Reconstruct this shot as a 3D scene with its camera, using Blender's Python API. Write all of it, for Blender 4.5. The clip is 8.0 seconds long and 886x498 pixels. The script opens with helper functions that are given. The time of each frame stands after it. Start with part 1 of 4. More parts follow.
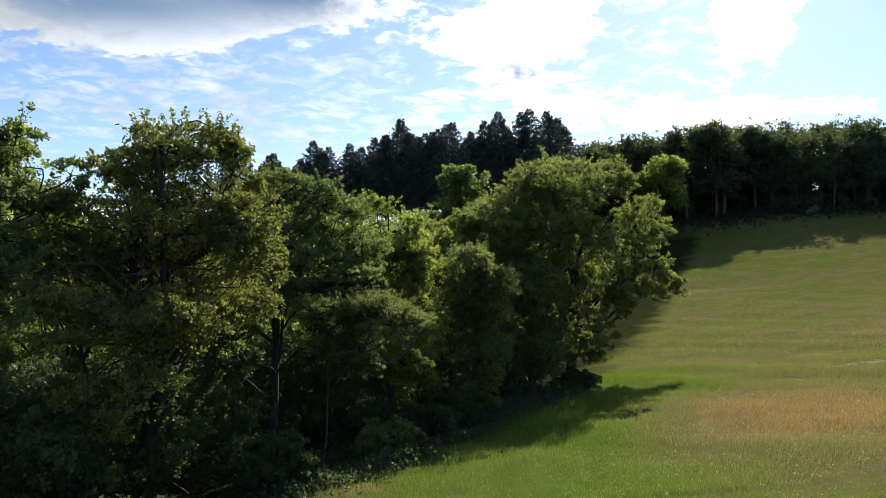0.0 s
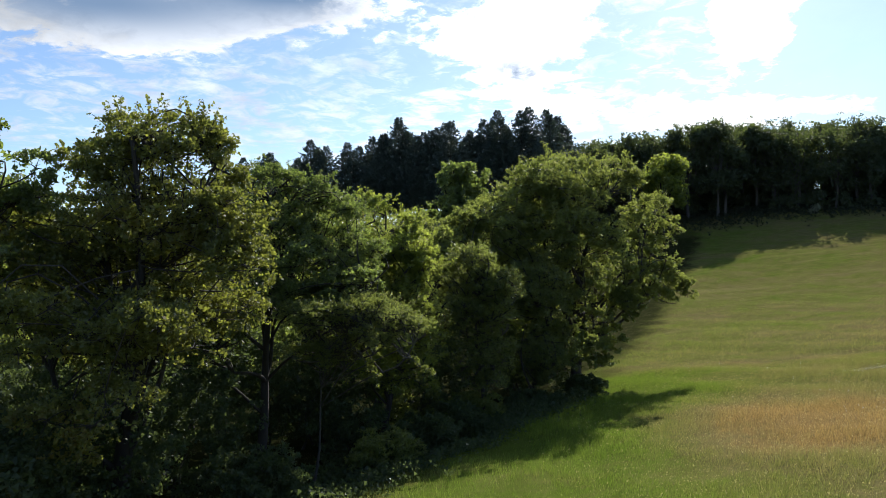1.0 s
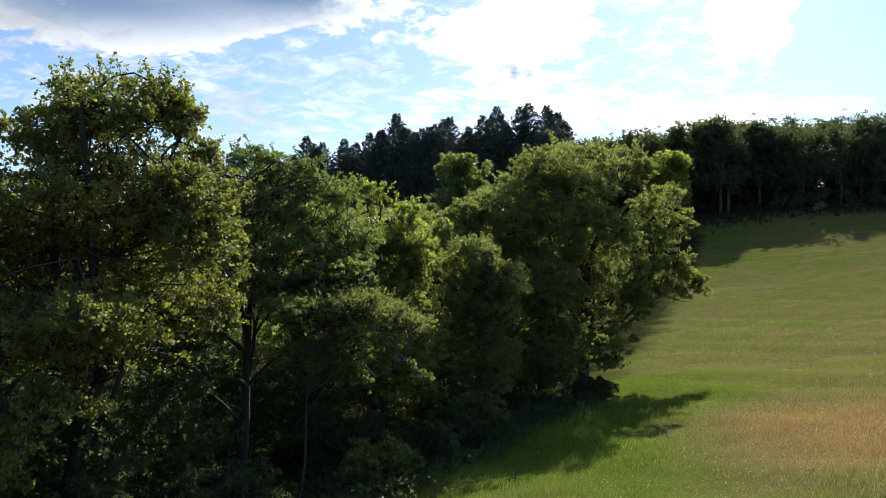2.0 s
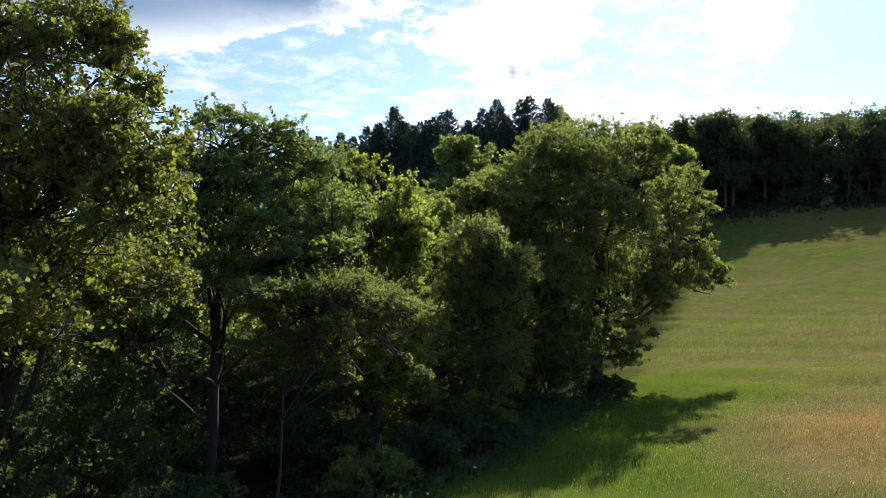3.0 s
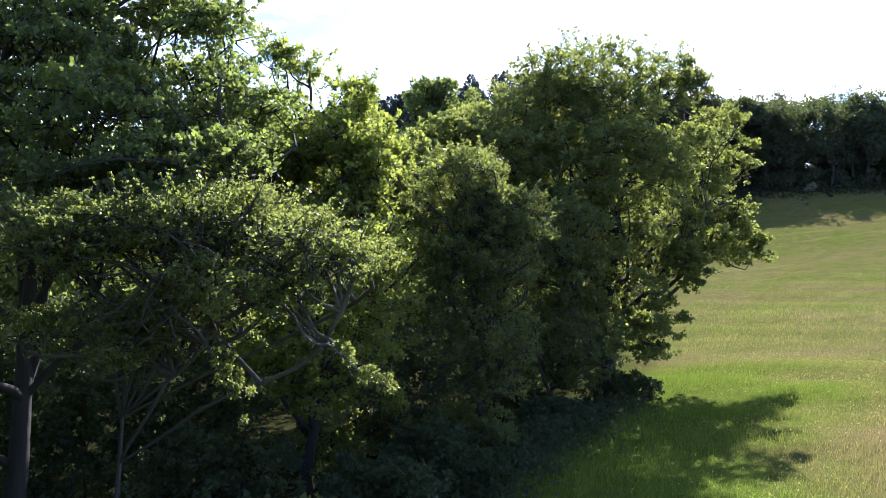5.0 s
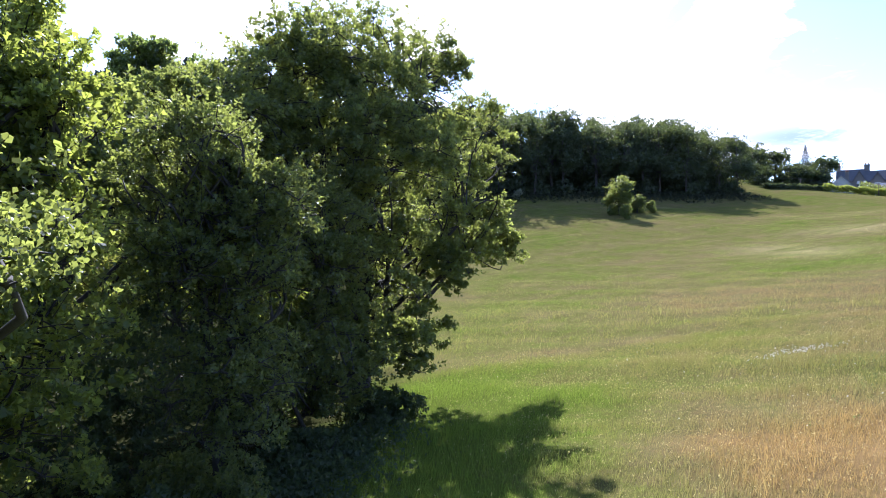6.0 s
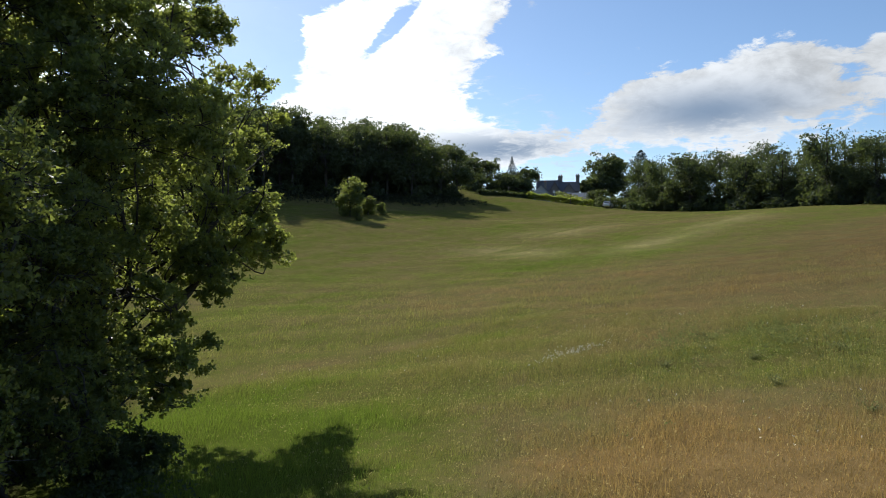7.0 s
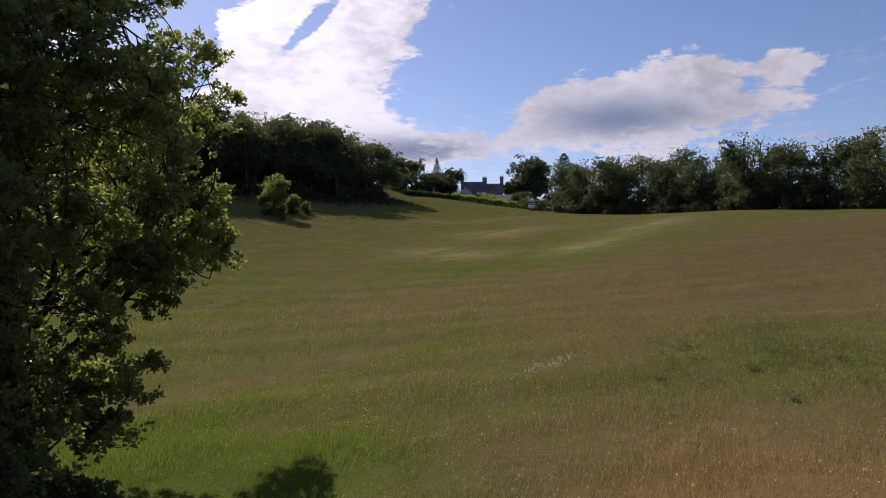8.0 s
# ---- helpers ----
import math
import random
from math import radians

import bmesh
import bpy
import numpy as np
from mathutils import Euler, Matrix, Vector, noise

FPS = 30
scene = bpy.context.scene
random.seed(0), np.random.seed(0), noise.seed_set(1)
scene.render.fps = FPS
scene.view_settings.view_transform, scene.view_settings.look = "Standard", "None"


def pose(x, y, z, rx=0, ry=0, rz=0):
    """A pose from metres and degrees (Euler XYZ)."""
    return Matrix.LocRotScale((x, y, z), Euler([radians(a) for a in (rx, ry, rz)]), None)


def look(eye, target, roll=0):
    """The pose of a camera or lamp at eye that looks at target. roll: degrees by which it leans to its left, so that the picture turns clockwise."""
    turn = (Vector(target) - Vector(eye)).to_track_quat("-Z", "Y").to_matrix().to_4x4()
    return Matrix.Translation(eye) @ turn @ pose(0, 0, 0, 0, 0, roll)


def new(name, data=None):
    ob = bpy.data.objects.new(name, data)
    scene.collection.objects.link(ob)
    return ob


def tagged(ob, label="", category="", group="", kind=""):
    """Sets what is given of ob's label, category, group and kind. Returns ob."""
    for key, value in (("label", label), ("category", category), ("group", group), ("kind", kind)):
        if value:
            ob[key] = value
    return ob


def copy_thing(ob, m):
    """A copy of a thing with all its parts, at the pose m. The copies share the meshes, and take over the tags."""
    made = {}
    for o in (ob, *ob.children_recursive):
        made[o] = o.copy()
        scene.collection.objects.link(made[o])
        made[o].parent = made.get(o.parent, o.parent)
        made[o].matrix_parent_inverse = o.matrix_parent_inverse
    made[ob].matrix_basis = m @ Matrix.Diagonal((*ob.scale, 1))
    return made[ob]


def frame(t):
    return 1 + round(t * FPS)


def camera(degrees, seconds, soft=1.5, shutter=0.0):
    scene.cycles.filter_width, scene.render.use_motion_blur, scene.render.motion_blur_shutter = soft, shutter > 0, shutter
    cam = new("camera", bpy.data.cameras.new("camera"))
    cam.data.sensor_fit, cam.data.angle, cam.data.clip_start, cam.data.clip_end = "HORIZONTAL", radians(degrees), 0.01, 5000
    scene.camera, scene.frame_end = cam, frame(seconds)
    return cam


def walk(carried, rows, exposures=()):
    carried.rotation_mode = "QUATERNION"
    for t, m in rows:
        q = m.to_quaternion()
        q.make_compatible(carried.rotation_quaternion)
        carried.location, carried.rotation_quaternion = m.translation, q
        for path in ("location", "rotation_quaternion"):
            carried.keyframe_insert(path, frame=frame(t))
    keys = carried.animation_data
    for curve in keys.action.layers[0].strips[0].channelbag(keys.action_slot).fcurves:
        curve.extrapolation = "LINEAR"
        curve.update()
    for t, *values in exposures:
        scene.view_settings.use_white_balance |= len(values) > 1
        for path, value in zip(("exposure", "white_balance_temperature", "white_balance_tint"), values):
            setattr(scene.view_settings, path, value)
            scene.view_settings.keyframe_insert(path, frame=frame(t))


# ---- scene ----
cam = camera(63.4, 8.0, soft=0.65)
PATH = [
    (0, (0.193, -1.278, 6.505), (0.183, 0.721, 6.551), -0.6),
    (0.5, (0.136, -0.623, 6.543), (0.129, 1.377, 6.588), -0.6),
    (1, (0.124, 0.213, 6.535), (0.118, 2.213, 6.581), -0.7),
    (1.5, (0.093, 1.242, 6.474), (0.09, 3.241, 6.52), -0.7),
    (3, (-0.006, 5.631, 5.796), (-0.003, 7.63, 5.84), -0.7),
    (3.5, (-0.057, 7.362, 5.458), (-0.052, 9.361, 5.504), -0.8),
    (4, (-0.084, 9.207, 5.134), (-0.077, 11.206, 5.179), -0.7),
    (4.2, (-0.1, 9.971, 5.045), (-0.092, 11.97, 5.084), -0.5),
    (5.3, (-0.016, 14.268, 4.855), (0.197, 16.256, 4.864), 0.1),
    (5.5, (-0.009, 15.065, 4.843), (0.355, 17.032, 4.854), 0.2),
    (6, (-0.049, 17.123, 4.816), (0.782, 18.943, 4.83), -0.1),
    (6.5, (0.06, 18.897, 4.814), (1.213, 20.531, 4.829), -0.0),
    (7, (0.326, 20.69, 4.825), (1.779, 22.065, 4.841), -0.1),
    (7.5, (0.682, 22.278, 4.833), (2.279, 23.481, 4.85), -0.0),
    (8, (1.101, 23.643, 4.865), (2.701, 24.843, 4.884), 0.2),
]

# exposure of the flown camera: it opens up towards the sun and closes again over the meadow
EXPOSURES = [(0.0, 0.55, 5900, 10), (3.0, 0.72, 5900, 10), (4.2, 1.05, 5700, 13), (5.4, 1.66, 5300, 24), (6.0, 1.50, 5250, 23), (6.6, 0.95, 5600, 16), (7.05, 0.22, 5950, 8),
             (7.35, 0.15, 5950, 28), (8.0, -0.14, 5950, 28)]
walk(cam, [(t, look(e, g, r)) for t, e, g, r in PATH], EXPOSURES)

# ---- sun, sky and clouds ----
SUN_AZ, SUN_EL = radians(21.8), radians(35.6)          # azimuth from +y towards +x
TO_SUN = Vector((math.sin(SUN_AZ) * math.cos(SUN_EL), math.cos(SUN_AZ) * math.cos(SUN_EL), math.sin(SUN_EL)))
sun = new("sun", bpy.data.lights.new("sun", "SUN"))
sun.data.energy, sun.data.angle, sun.data.color = 5.0, radians(0.53), (1.0, 0.92, 0.79)
sun.matrix_world = look(TO_SUN * 300, (0, 0, 0))


class Nodes:
    """Short forms for a node tree."""

    def __init__(self, tree):
        self.tree = tree
        tree.nodes.clear()

    def add(self, kind, values=None):
        node = self.tree.nodes.new(kind)
        for key, value in (values or {}).items():
            self.put(node.inputs[key], value)
        return node

    def put(self, socket, value):
        if isinstance(value, bpy.types.NodeSocket):
            self.tree.links.new(value, socket)
        else:
            socket.default_value = value

    def math(self, op, a, b=0.0, c=0.0, clamp=False):
        node = self.add("ShaderNodeMath", {0: a, 1: b, 2: c})
        node.operation, node.use_clamp = op, clamp
        return node.outputs[0]

    def vec(self, op, a, b=(0, 0, 0)):
        node = self.add("ShaderNodeVectorMath", {0: a, 1: b})
        node.operation = op
        return node

    def noise(self, where, scale, detail=4.0, rough=0.55, distort=0.0):
        return self.add("ShaderNodeTexNoise", {"Vector": where, "Scale": scale, "Detail": detail, "Roughness": rough, "Distortion": distort}).outputs["Fac"]

    def mix(self, fac, a, b, blend="MIX"):
        node = self.add("ShaderNodeMix")
        node.data_type, node.blend_type = "RGBA", blend
        self.put(node.inputs[0], fac)
        for i, v in ((6, a), (7, b)):
            self.put(node.inputs[i], (*v, 1.0) if isinstance(v, tuple) and len(v) == 3 else v)
        return node.outputs[2]

    def step(self, value, low, high, to_low=0.0, to_high=1.0):
        node = self.add("ShaderNodeMapRange", {0: value, 1: low, 2: high, 3: to_low, 4: to_high})
        node.interpolation_type = "SMOOTHSTEP"
        return node.outputs[0]

    def ramp(self, fac, stops):
        node = self.add("ShaderNodeValToRGB", {0: fac})
        els = node.color_ramp.elements
        while len(els) < len(stops):
            els.new(0.5)
        for el, (at, colour) in zip(els, stops):
            el.position, el.color = at, (*colour, 1.0)
        return node.outputs[0]


def sky_world():
    world = bpy.data.worlds.new("sky")
    scene.world = world
    world.use_nodes = True
    n = Nodes(world.node_tree)
    sky = n.add("ShaderNodeTexSky")
    sky.sky_type, sky.sun_disc, sky.sun_elevation, sky.sun_rotation = "NISHITA", False, SUN_EL, SUN_AZ
    sky.altitude, sky.air_density, sky.dust_density, sky.ozone_density = 100.0, 0.9, 0.3, 1.6
    way = n.add("ShaderNodeTexCoord").outputs["Generated"]
    sep = n.add("ShaderNodeSeparateXYZ", {0: way})
    az = n.math("ARCTAN2", sep.outputs[0], sep.outputs[1])
    el = n.math("ARCSINE", sep.outputs[2])
    # cloud plane seen in perspective: features stretch towards the horizon
    low = n.math("MAXIMUM", n.math("ADD", sep.outputs[2], 0.10), 0.05)
    flat = n.add("ShaderNodeCombineXYZ", {0: n.math("DIVIDE", sep.outputs[0], low), 1: n.math("DIVIDE", sep.outputs[1], low), 2: 0.3}).outputs[0]
    round_ = n.add("ShaderNodeCombineXYZ", {0: az, 1: n.math("MULTIPLY", el, 1.9), 2: 1.7}).outputs[0]
    billow = n.noise(round_, 5.5, 9.0, 0.58, 0.25)
    fine = n.noise(round_, 26.0, 6.0, 0.62, 0.4)
    veil = n.noise(flat, 7.5, 7.0, 0.62, 0.5)
    broad = n.noise(flat, 0.9, 3.0, 0.5)

    def mound(a, e, wide, high, weight, tilt=0.0):
        """A cloud bank round azimuth a and elevation e, in degrees, its long axis tilted."""
        p, q = n.math("SUBTRACT", az, radians(a)), n.math("SUBTRACT", el, radians(e))
        c, s = math.cos(radians(tilt)), math.sin(radians(tilt))
        u = n.math("DIVIDE", n.math("ADD", n.math("MULTIPLY", p, c), n.math("MULTIPLY", q, s)), radians(wide))
        v = n.math("DIVIDE", n.math("SUBTRACT", n.math("MULTIPLY", q, c), n.math("MULTIPLY", p, s)), radians(high))
        s = n.math("ADD", n.math("MULTIPLY", u, u), n.math("MULTIPLY", v, v))
        return n.math("MULTIPLY", n.math("EXPONENT", n.math("MULTIPLY", s, -1.0)), weight)

    def total(parts):
        out = parts[0]
        for p in parts[1:]:
            out = n.math("ADD", out, p)
        return out

    banks = total([mound(*b) for b in CLOUD_BANKS])
    heap = n.math("ADD", n.math("MULTIPLY", billow, 0.72), n.math("MULTIPLY", fine, 0.40))
    thick = n.math("ADD", n.math("ADD", heap, banks), n.step(el, 0.42, 0.8, 0.0, 0.06))
    thick = n.math("ADD", thick, n.math("MULTIPLY", n.math("SUBTRACT", veil, 0.5), 0.30))
    dense = n.step(thick, 0.68, 0.77)
    wisps = n.math("MULTIPLY", n.step(n.math("ADD", veil, total([mound(*b) for b in VEILS])), 0.46, 0.74), n.step(broad, 0.25, 0.55, 0.50, 0.95))
    # thick cloud is grey below, bright at its rim and round the sun
    grey = n.math("MULTIPLY", total([mound(*b) for b in GREY_BASES]), n.step(thick, 0.70, 0.92), clamp=True)
    glow = n.math("POWER", n.math("MAXIMUM", n.vec("DOT_PRODUCT", way, tuple(TO_SUN)).outputs["Value"], 0.0), 10.0)
    ahead = n.math("POWER", n.math("MAXIMUM", n.vec("DOT_PRODUCT", way, tuple(TO_SUN)).outputs["Value"], 0.0), 1.1)
    lit = n.math("ADD", n.math("MULTIPLY_ADD", ahead, 6.4, 2.0), n.math("MULTIPLY", glow, 5.0))
    lit = n.math("MULTIPLY", lit, n.step(heap, 0.36, 0.68, 0.72, 1.25))
    white = n.vec("SCALE", (1.0, 0.985, 0.96))
    n.put(white.inputs["Scale"], lit)
    cloud = n.mix(grey, white.outputs[0], (1.7, 2.35, 3.3))
    milk = n.math("MAXIMUM", n.math("MULTIPLY", wisps, 0.75), mound(2, 14, 36, 16, 0.08))
    thin = n.mix(milk, sky.outputs[0], white.outputs[0])
    colour = n.mix(dense, thin, cloud)
    haze = n.step(el, 0.0, 0.16, 0.25, 0.0)
    colour = n.mix(haze, colour, (6.0, 6.6, 7.2))
    back = n.add("ShaderNodeBackground", {"Color": colour, "Strength": 0.10})
    n.tree.links.new(back.outputs[0], n.add("ShaderNodeOutputWorld").inputs[0])


# azimuth, elevation, half widths (degrees) and weight of the clouds that stand over the valley
CLOUD_BANKS = [(-27, 17.8, 13, 2.7, 0.44), (-12, 20.0, 8, 2.0, 0.40), (8, 18, 8, 4.2, 0.34), (20, 11.2, 13, 1.6, 0.26), (23.5, 17.8, 3.6, 4.0, 0.32), (31, 16.0, 4.0, 3.6, -0.52), (19.2, 16.5, 1.3, 3.6, -0.30), (27.5, 12.6, 4.0, 1.0, -0.15),
               (17.5, 17.5, 1.6, 3.0, -0.22), (45.5, 16.6, 12, 4.6, 0.52, 44), (37.5, 14.5, 4.5, 4, 0.30), (42.3, 17.2, 4.2, 0.8, -0.42, 44), (65, 11.6, 8.5, 2.7, 0.46), (72.5, 13.9, 3.2, 1.9, 0.36), (79, 13.7, 2.6, 1.2, 0.36), (75, 11.0, 6, 1.5, 0.22), (51, 8.6, 9, 1.7, 0.28),
               (84, 8.2, 7, 1.3, 0.26), (-16, 11.5, 13, 3.0, -0.22), (68, 18.5, 11, 3.2, -0.34), (56, 13.5, 4.0, 2.2, -0.22), (86, 16, 7, 3, -0.25), (14, 14.4, 6, 0.9, -0.10)]
VEILS = [(-12, 13, 20, 6, 0.10), (15, 14, 10, 6, 0.03), (30, 15.5, 7, 5, -0.20), (68, 18, 22, 7, -0.22)]
GREY_BASES = [(-27, 18.8, 14, 2.4, 1.0), (-11, 21, 9, 2.0, 0.95), (6.0, 15.0, 3.0, 1.0, 1.0), (67, 10.6, 7, 1.9, 0.9), (51, 8.3, 7.5, 1.4, 0.9)]
sky_world()

# ---- materials ----


def material(name):
    m = bpy.data.materials.new(name)
    m.use_nodes = True
    return m, Nodes(m.node_tree)


def finish(n, shader, bump=None):
    n.tree.links.new(shader, n.add("ShaderNodeOutputMaterial").inputs[0])


def leaf_material(name, dark, light, through_colour, young=None, gloss=0.52, thin=0.5, sheen=0.36):
    """Leaves: a tint for each leaf, patches of shoots, some light let through."""
    m, n = material(name)
    geo = n.add("ShaderNodeNewGeometry")
    each = geo.outputs["Random Per Island"]
    spot = n.add("ShaderNodeTexCoord").outputs["Object"]
    patch = n.noise(spot, 0.55, 3.0)
    tone = n.mix(n.math("ADD", n.math("MULTIPLY", each, 0.75), n.math("MULTIPLY_ADD", patch, 0.6, -0.15), clamp=True), dark, light)
    if young:
        tone = n.mix(n.math("MULTIPLY", n.step(n.noise(spot, 0.42, 2.0), 0.52, 0.66), n.step(each, 0.25, 0.8)), tone, young)
    vein = n.noise(spot, 30.0, 2.0)
    tone = n.mix(0.25, tone, n.ramp(vein, [(0.3, (0.25, 0.3, 0.2)), (0.7, (1, 1, 0.9))]), "MULTIPLY")
    face = n.add("ShaderNodeBsdfPrincipled", {"Base Color": tone, "Roughness": gloss, "Specular IOR Level": sheen})
    shine = n.mix(each, through_colour, tuple(c * 0.42 for c in through_colour))
    passed = n.add("ShaderNodeBsdfTranslucent", {"Color": shine})
    mixed = n.add("ShaderNodeMixShader", {0: thin, 1: face.outputs[0], 2: passed.outputs[0]})
    finish(n, mixed.outputs[0])
    return m


def bark_material(name, dark, light, lichen=0.3):
    m, n = material(name)
    spot = n.add("ShaderNodeTexCoord").outputs["Object"]
    ridge = n.noise(n.vec("MULTIPLY", spot, (9.0, 9.0, 2.2)).outputs[0], 1.0, 6.0, 0.65)
    moss = n.step(n.noise(spot, 1.6, 4.0), 0.62 - lichen * 0.4, 0.75)
    tone = n.mix(ridge, dark, light)
    tone = n.mix(n.math("MULTIPLY", moss, 0.6), tone, (0.11, 0.12, 0.095))
    bump = n.add("ShaderNodeBump", {"Height": ridge, "Strength": 0.7, "Distance": 0.03})
    face = n.add("ShaderNodeBsdfPrincipled", {"Base Color": tone, "Roughness": 0.9, "Normal": bump.outputs[0]})
    finish(n, face.outputs[0])
    return m


def meadow_tone(n):
    """The meadow's colour at a place: lush by the trees, dry and golden in drifts further out."""
    spot = n.add("ShaderNodeNewGeometry").outputs["Position"]
    sep = n.add("ShaderNodeSeparateXYZ", {0: spot})
    x, y = sep.outputs[0], sep.outputs[1]
    plan = n.add("ShaderNodeCombineXYZ", {0: x, 1: y}).outputs[0]
    large = n.noise(n.vec("MULTIPLY", plan, (0.035, 0.06, 0)).outputs[0], 1.0, 4.0, 0.55, 0.6)
    mid = n.noise(plan, 0.28, 5.0, 0.6, 0.4)
    small = n.noise(plan, 2.4, 6.0, 0.65)
    tuft = n.noise(plan, 14.0, 6.0, 0.8)

    def drift(cx, cy, wx, wy):
        u = n.math("DIVIDE", n.math("SUBTRACT", x, cx), wx)
        v = n.math("DIVIDE", n.math("SUBTRACT", y, cy), wy)
        return n.math("EXPONENT", n.math("MULTIPLY", n.math("ADD", n.math("MULTIPLY", u, u), n.math("MULTIPLY", v, v)), -1.0))

    dry = n.math("ADD", n.math("MULTIPLY", large, 0.55), n.math("MULTIPLY", mid, 0.45))
    dry = n.math("ADD", dry, n.math("MULTIPLY", drift(13, 26, 5.5, 7.0), 0.36))
    dry = n.math("ADD", dry, n.math("MULTIPLY", drift(34, 20, 22, 10), 0.10))
    dry = n.math("SUBTRACT", dry, n.math("MULTIPLY", drift(24, 28.5, 6, 3.5), 0.07))
    dry = n.math("ADD", dry, n.math("MULTIPLY", drift(60, 36, 34, 16), 0.14))
    dry = n.math("SUBTRACT", dry, n.math("MULTIPLY", drift(8, 37, 6, 9), 0.36))
    dry = n.math("SUBTRACT", dry, n.math("MULTIPLY", drift(4, 14, 7, 8), 0.12))
    dry = n.math("SUBTRACT", dry, n.math("MULTIPLY", drift(3, 26, 5, 9), 0.22))
    dry = n.math("ADD", dry, n.math("MULTIPLY_ADD", n.math("SUBTRACT", small, 0.5), 0.42, -0.025))
    tone = n.ramp(dry, [(0.30, (0.110, 0.152, 0.026)), (0.46, (0.146, 0.148, 0.049)), (0.58, (0.173, 0.147, 0.071)), (0.76, (0.240, 0.162, 0.078))])
    # darker brownish seeding grass on the rise
    tone = n.mix(n.math("MULTIPLY", n.math("MULTIPLY", drift(66, 34, 40, 15), n.step(mid, 0.30, 0.62, 0.45, 1.0)), 0.75, clamp=True), tone, (0.125, 0.088, 0.050))
    sweep = n.math("ADD", n.math("ADD", drift(67, 72, 4.5, 7), drift(75, 60, 8, 3.5)), n.math("ADD", drift(98, 60, 14, 3.5), drift(90, 80, 9, 5)))
    ridged = n.step(n.noise(n.vec("MULTIPLY", plan, (0.05, 0.16, 0)).outputs[0], 1.0, 4.0, 0.6, 0.8), 0.26, 0.60)
    tone = n.mix(n.math("MULTIPLY", n.math("MULTIPLY", sweep, ridged), 0.48, clamp=True), tone, (0.42, 0.36, 0.20))
    pale = n.math("MULTIPLY", n.step(n.noise(n.vec("MULTIPLY", plan, (0.03, 0.13, 0)).outputs[0], 1.0, 3.0, 0.5, 0.8), 0.56, 0.70), n.step(y, 55, 75))
    tone = n.mix(n.math("MULTIPLY", pale, 0.22), tone, (0.36, 0.30, 0.15))
    # the tone turns very dark under the trees and behind the hill wood's edge
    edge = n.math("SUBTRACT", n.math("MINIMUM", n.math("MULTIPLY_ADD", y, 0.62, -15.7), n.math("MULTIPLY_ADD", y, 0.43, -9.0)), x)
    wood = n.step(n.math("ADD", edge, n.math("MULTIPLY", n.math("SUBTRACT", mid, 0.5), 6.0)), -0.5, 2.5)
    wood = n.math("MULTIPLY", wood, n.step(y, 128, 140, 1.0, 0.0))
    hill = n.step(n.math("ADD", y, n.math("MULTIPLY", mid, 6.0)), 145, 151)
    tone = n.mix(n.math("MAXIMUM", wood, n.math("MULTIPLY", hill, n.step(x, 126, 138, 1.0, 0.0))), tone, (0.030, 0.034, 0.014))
    return tone, small, tuft


def ground_material():
    m, n = material("meadow")
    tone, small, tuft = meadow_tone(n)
    tone = n.mix(0.75, tone, n.ramp(tuft, [(0.28, (0.36, 0.38, 0.34)), (0.62, (0.86, 0.84, 0.76))]), "MULTIPLY")
    tone = n.mix(1.0, tone, (1.0, 1.0, 0.92), "MULTIPLY")
    plan = n.add("ShaderNodeNewGeometry").outputs["Position"]
    tone = n.mix(0.5, tone, n.ramp(n.noise(plan, 0.8, 6.0, 0.7), [(0.34, (0.60, 0.62, 0.55)), (0.62, (1.15, 1.12, 1.05))]), "MULTIPLY")
    specks = n.math("MULTIPLY", n.step(n.noise(plan, 34.0, 3.0, 0.7), 0.56, 0.68), n.step(n.noise(plan, 0.9, 4.0, 0.6), 0.36, 0.60))
    tone = n.mix(n.math("MULTIPLY", specks, 0.5), tone, (0.36, 0.29, 0.16))
    height = n.math("ADD", n.math("MULTIPLY", small, 0.7), n.math("MULTIPLY", tuft, 0.5))
    bump = n.add("ShaderNodeBump", {"Height": height, "Strength": 0.25, "Distance": 0.3})
    face = n.add("ShaderNodeBsdfPrincipled", {"Base Color": tone, "Roughness": 1.0, "Specular IOR Level": 0.0, "Normal": bump.outputs[0]})
    finish(n, face.outputs[0])
    return m


def grass_material(name, dryness=0.0):
    m, n = material(name)
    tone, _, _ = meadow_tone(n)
    each = n.add("ShaderNodeNewGeometry").outputs["Random Per Island"]
    if dryness:
        tone = n.mix(dryness, tone, (0.34, 0.28, 0.17))
    tone = n.mix(1.0, tone, n.ramp(each, [(0.0, (1.15, 1.2, 1.05)), (1.0, (1.85, 1.8, 1.6))]), "MULTIPLY")
    face = n.add("ShaderNodeBsdfPrincipled", {"Base Color": tone, "Roughness": 0.8, "Specular IOR Level": 0.04})
    passed = n.add("ShaderNodeBsdfTranslucent", {"Color": n.mix(1.0, tone, (1.25, 1.3, 0.95), "MULTIPLY")})
    mixed = n.add("ShaderNodeMixShader", {0: 0.45, 1: face.outputs[0], 2: passed.outputs[0]})
    finish(n, mixed.outputs[0])
    return m


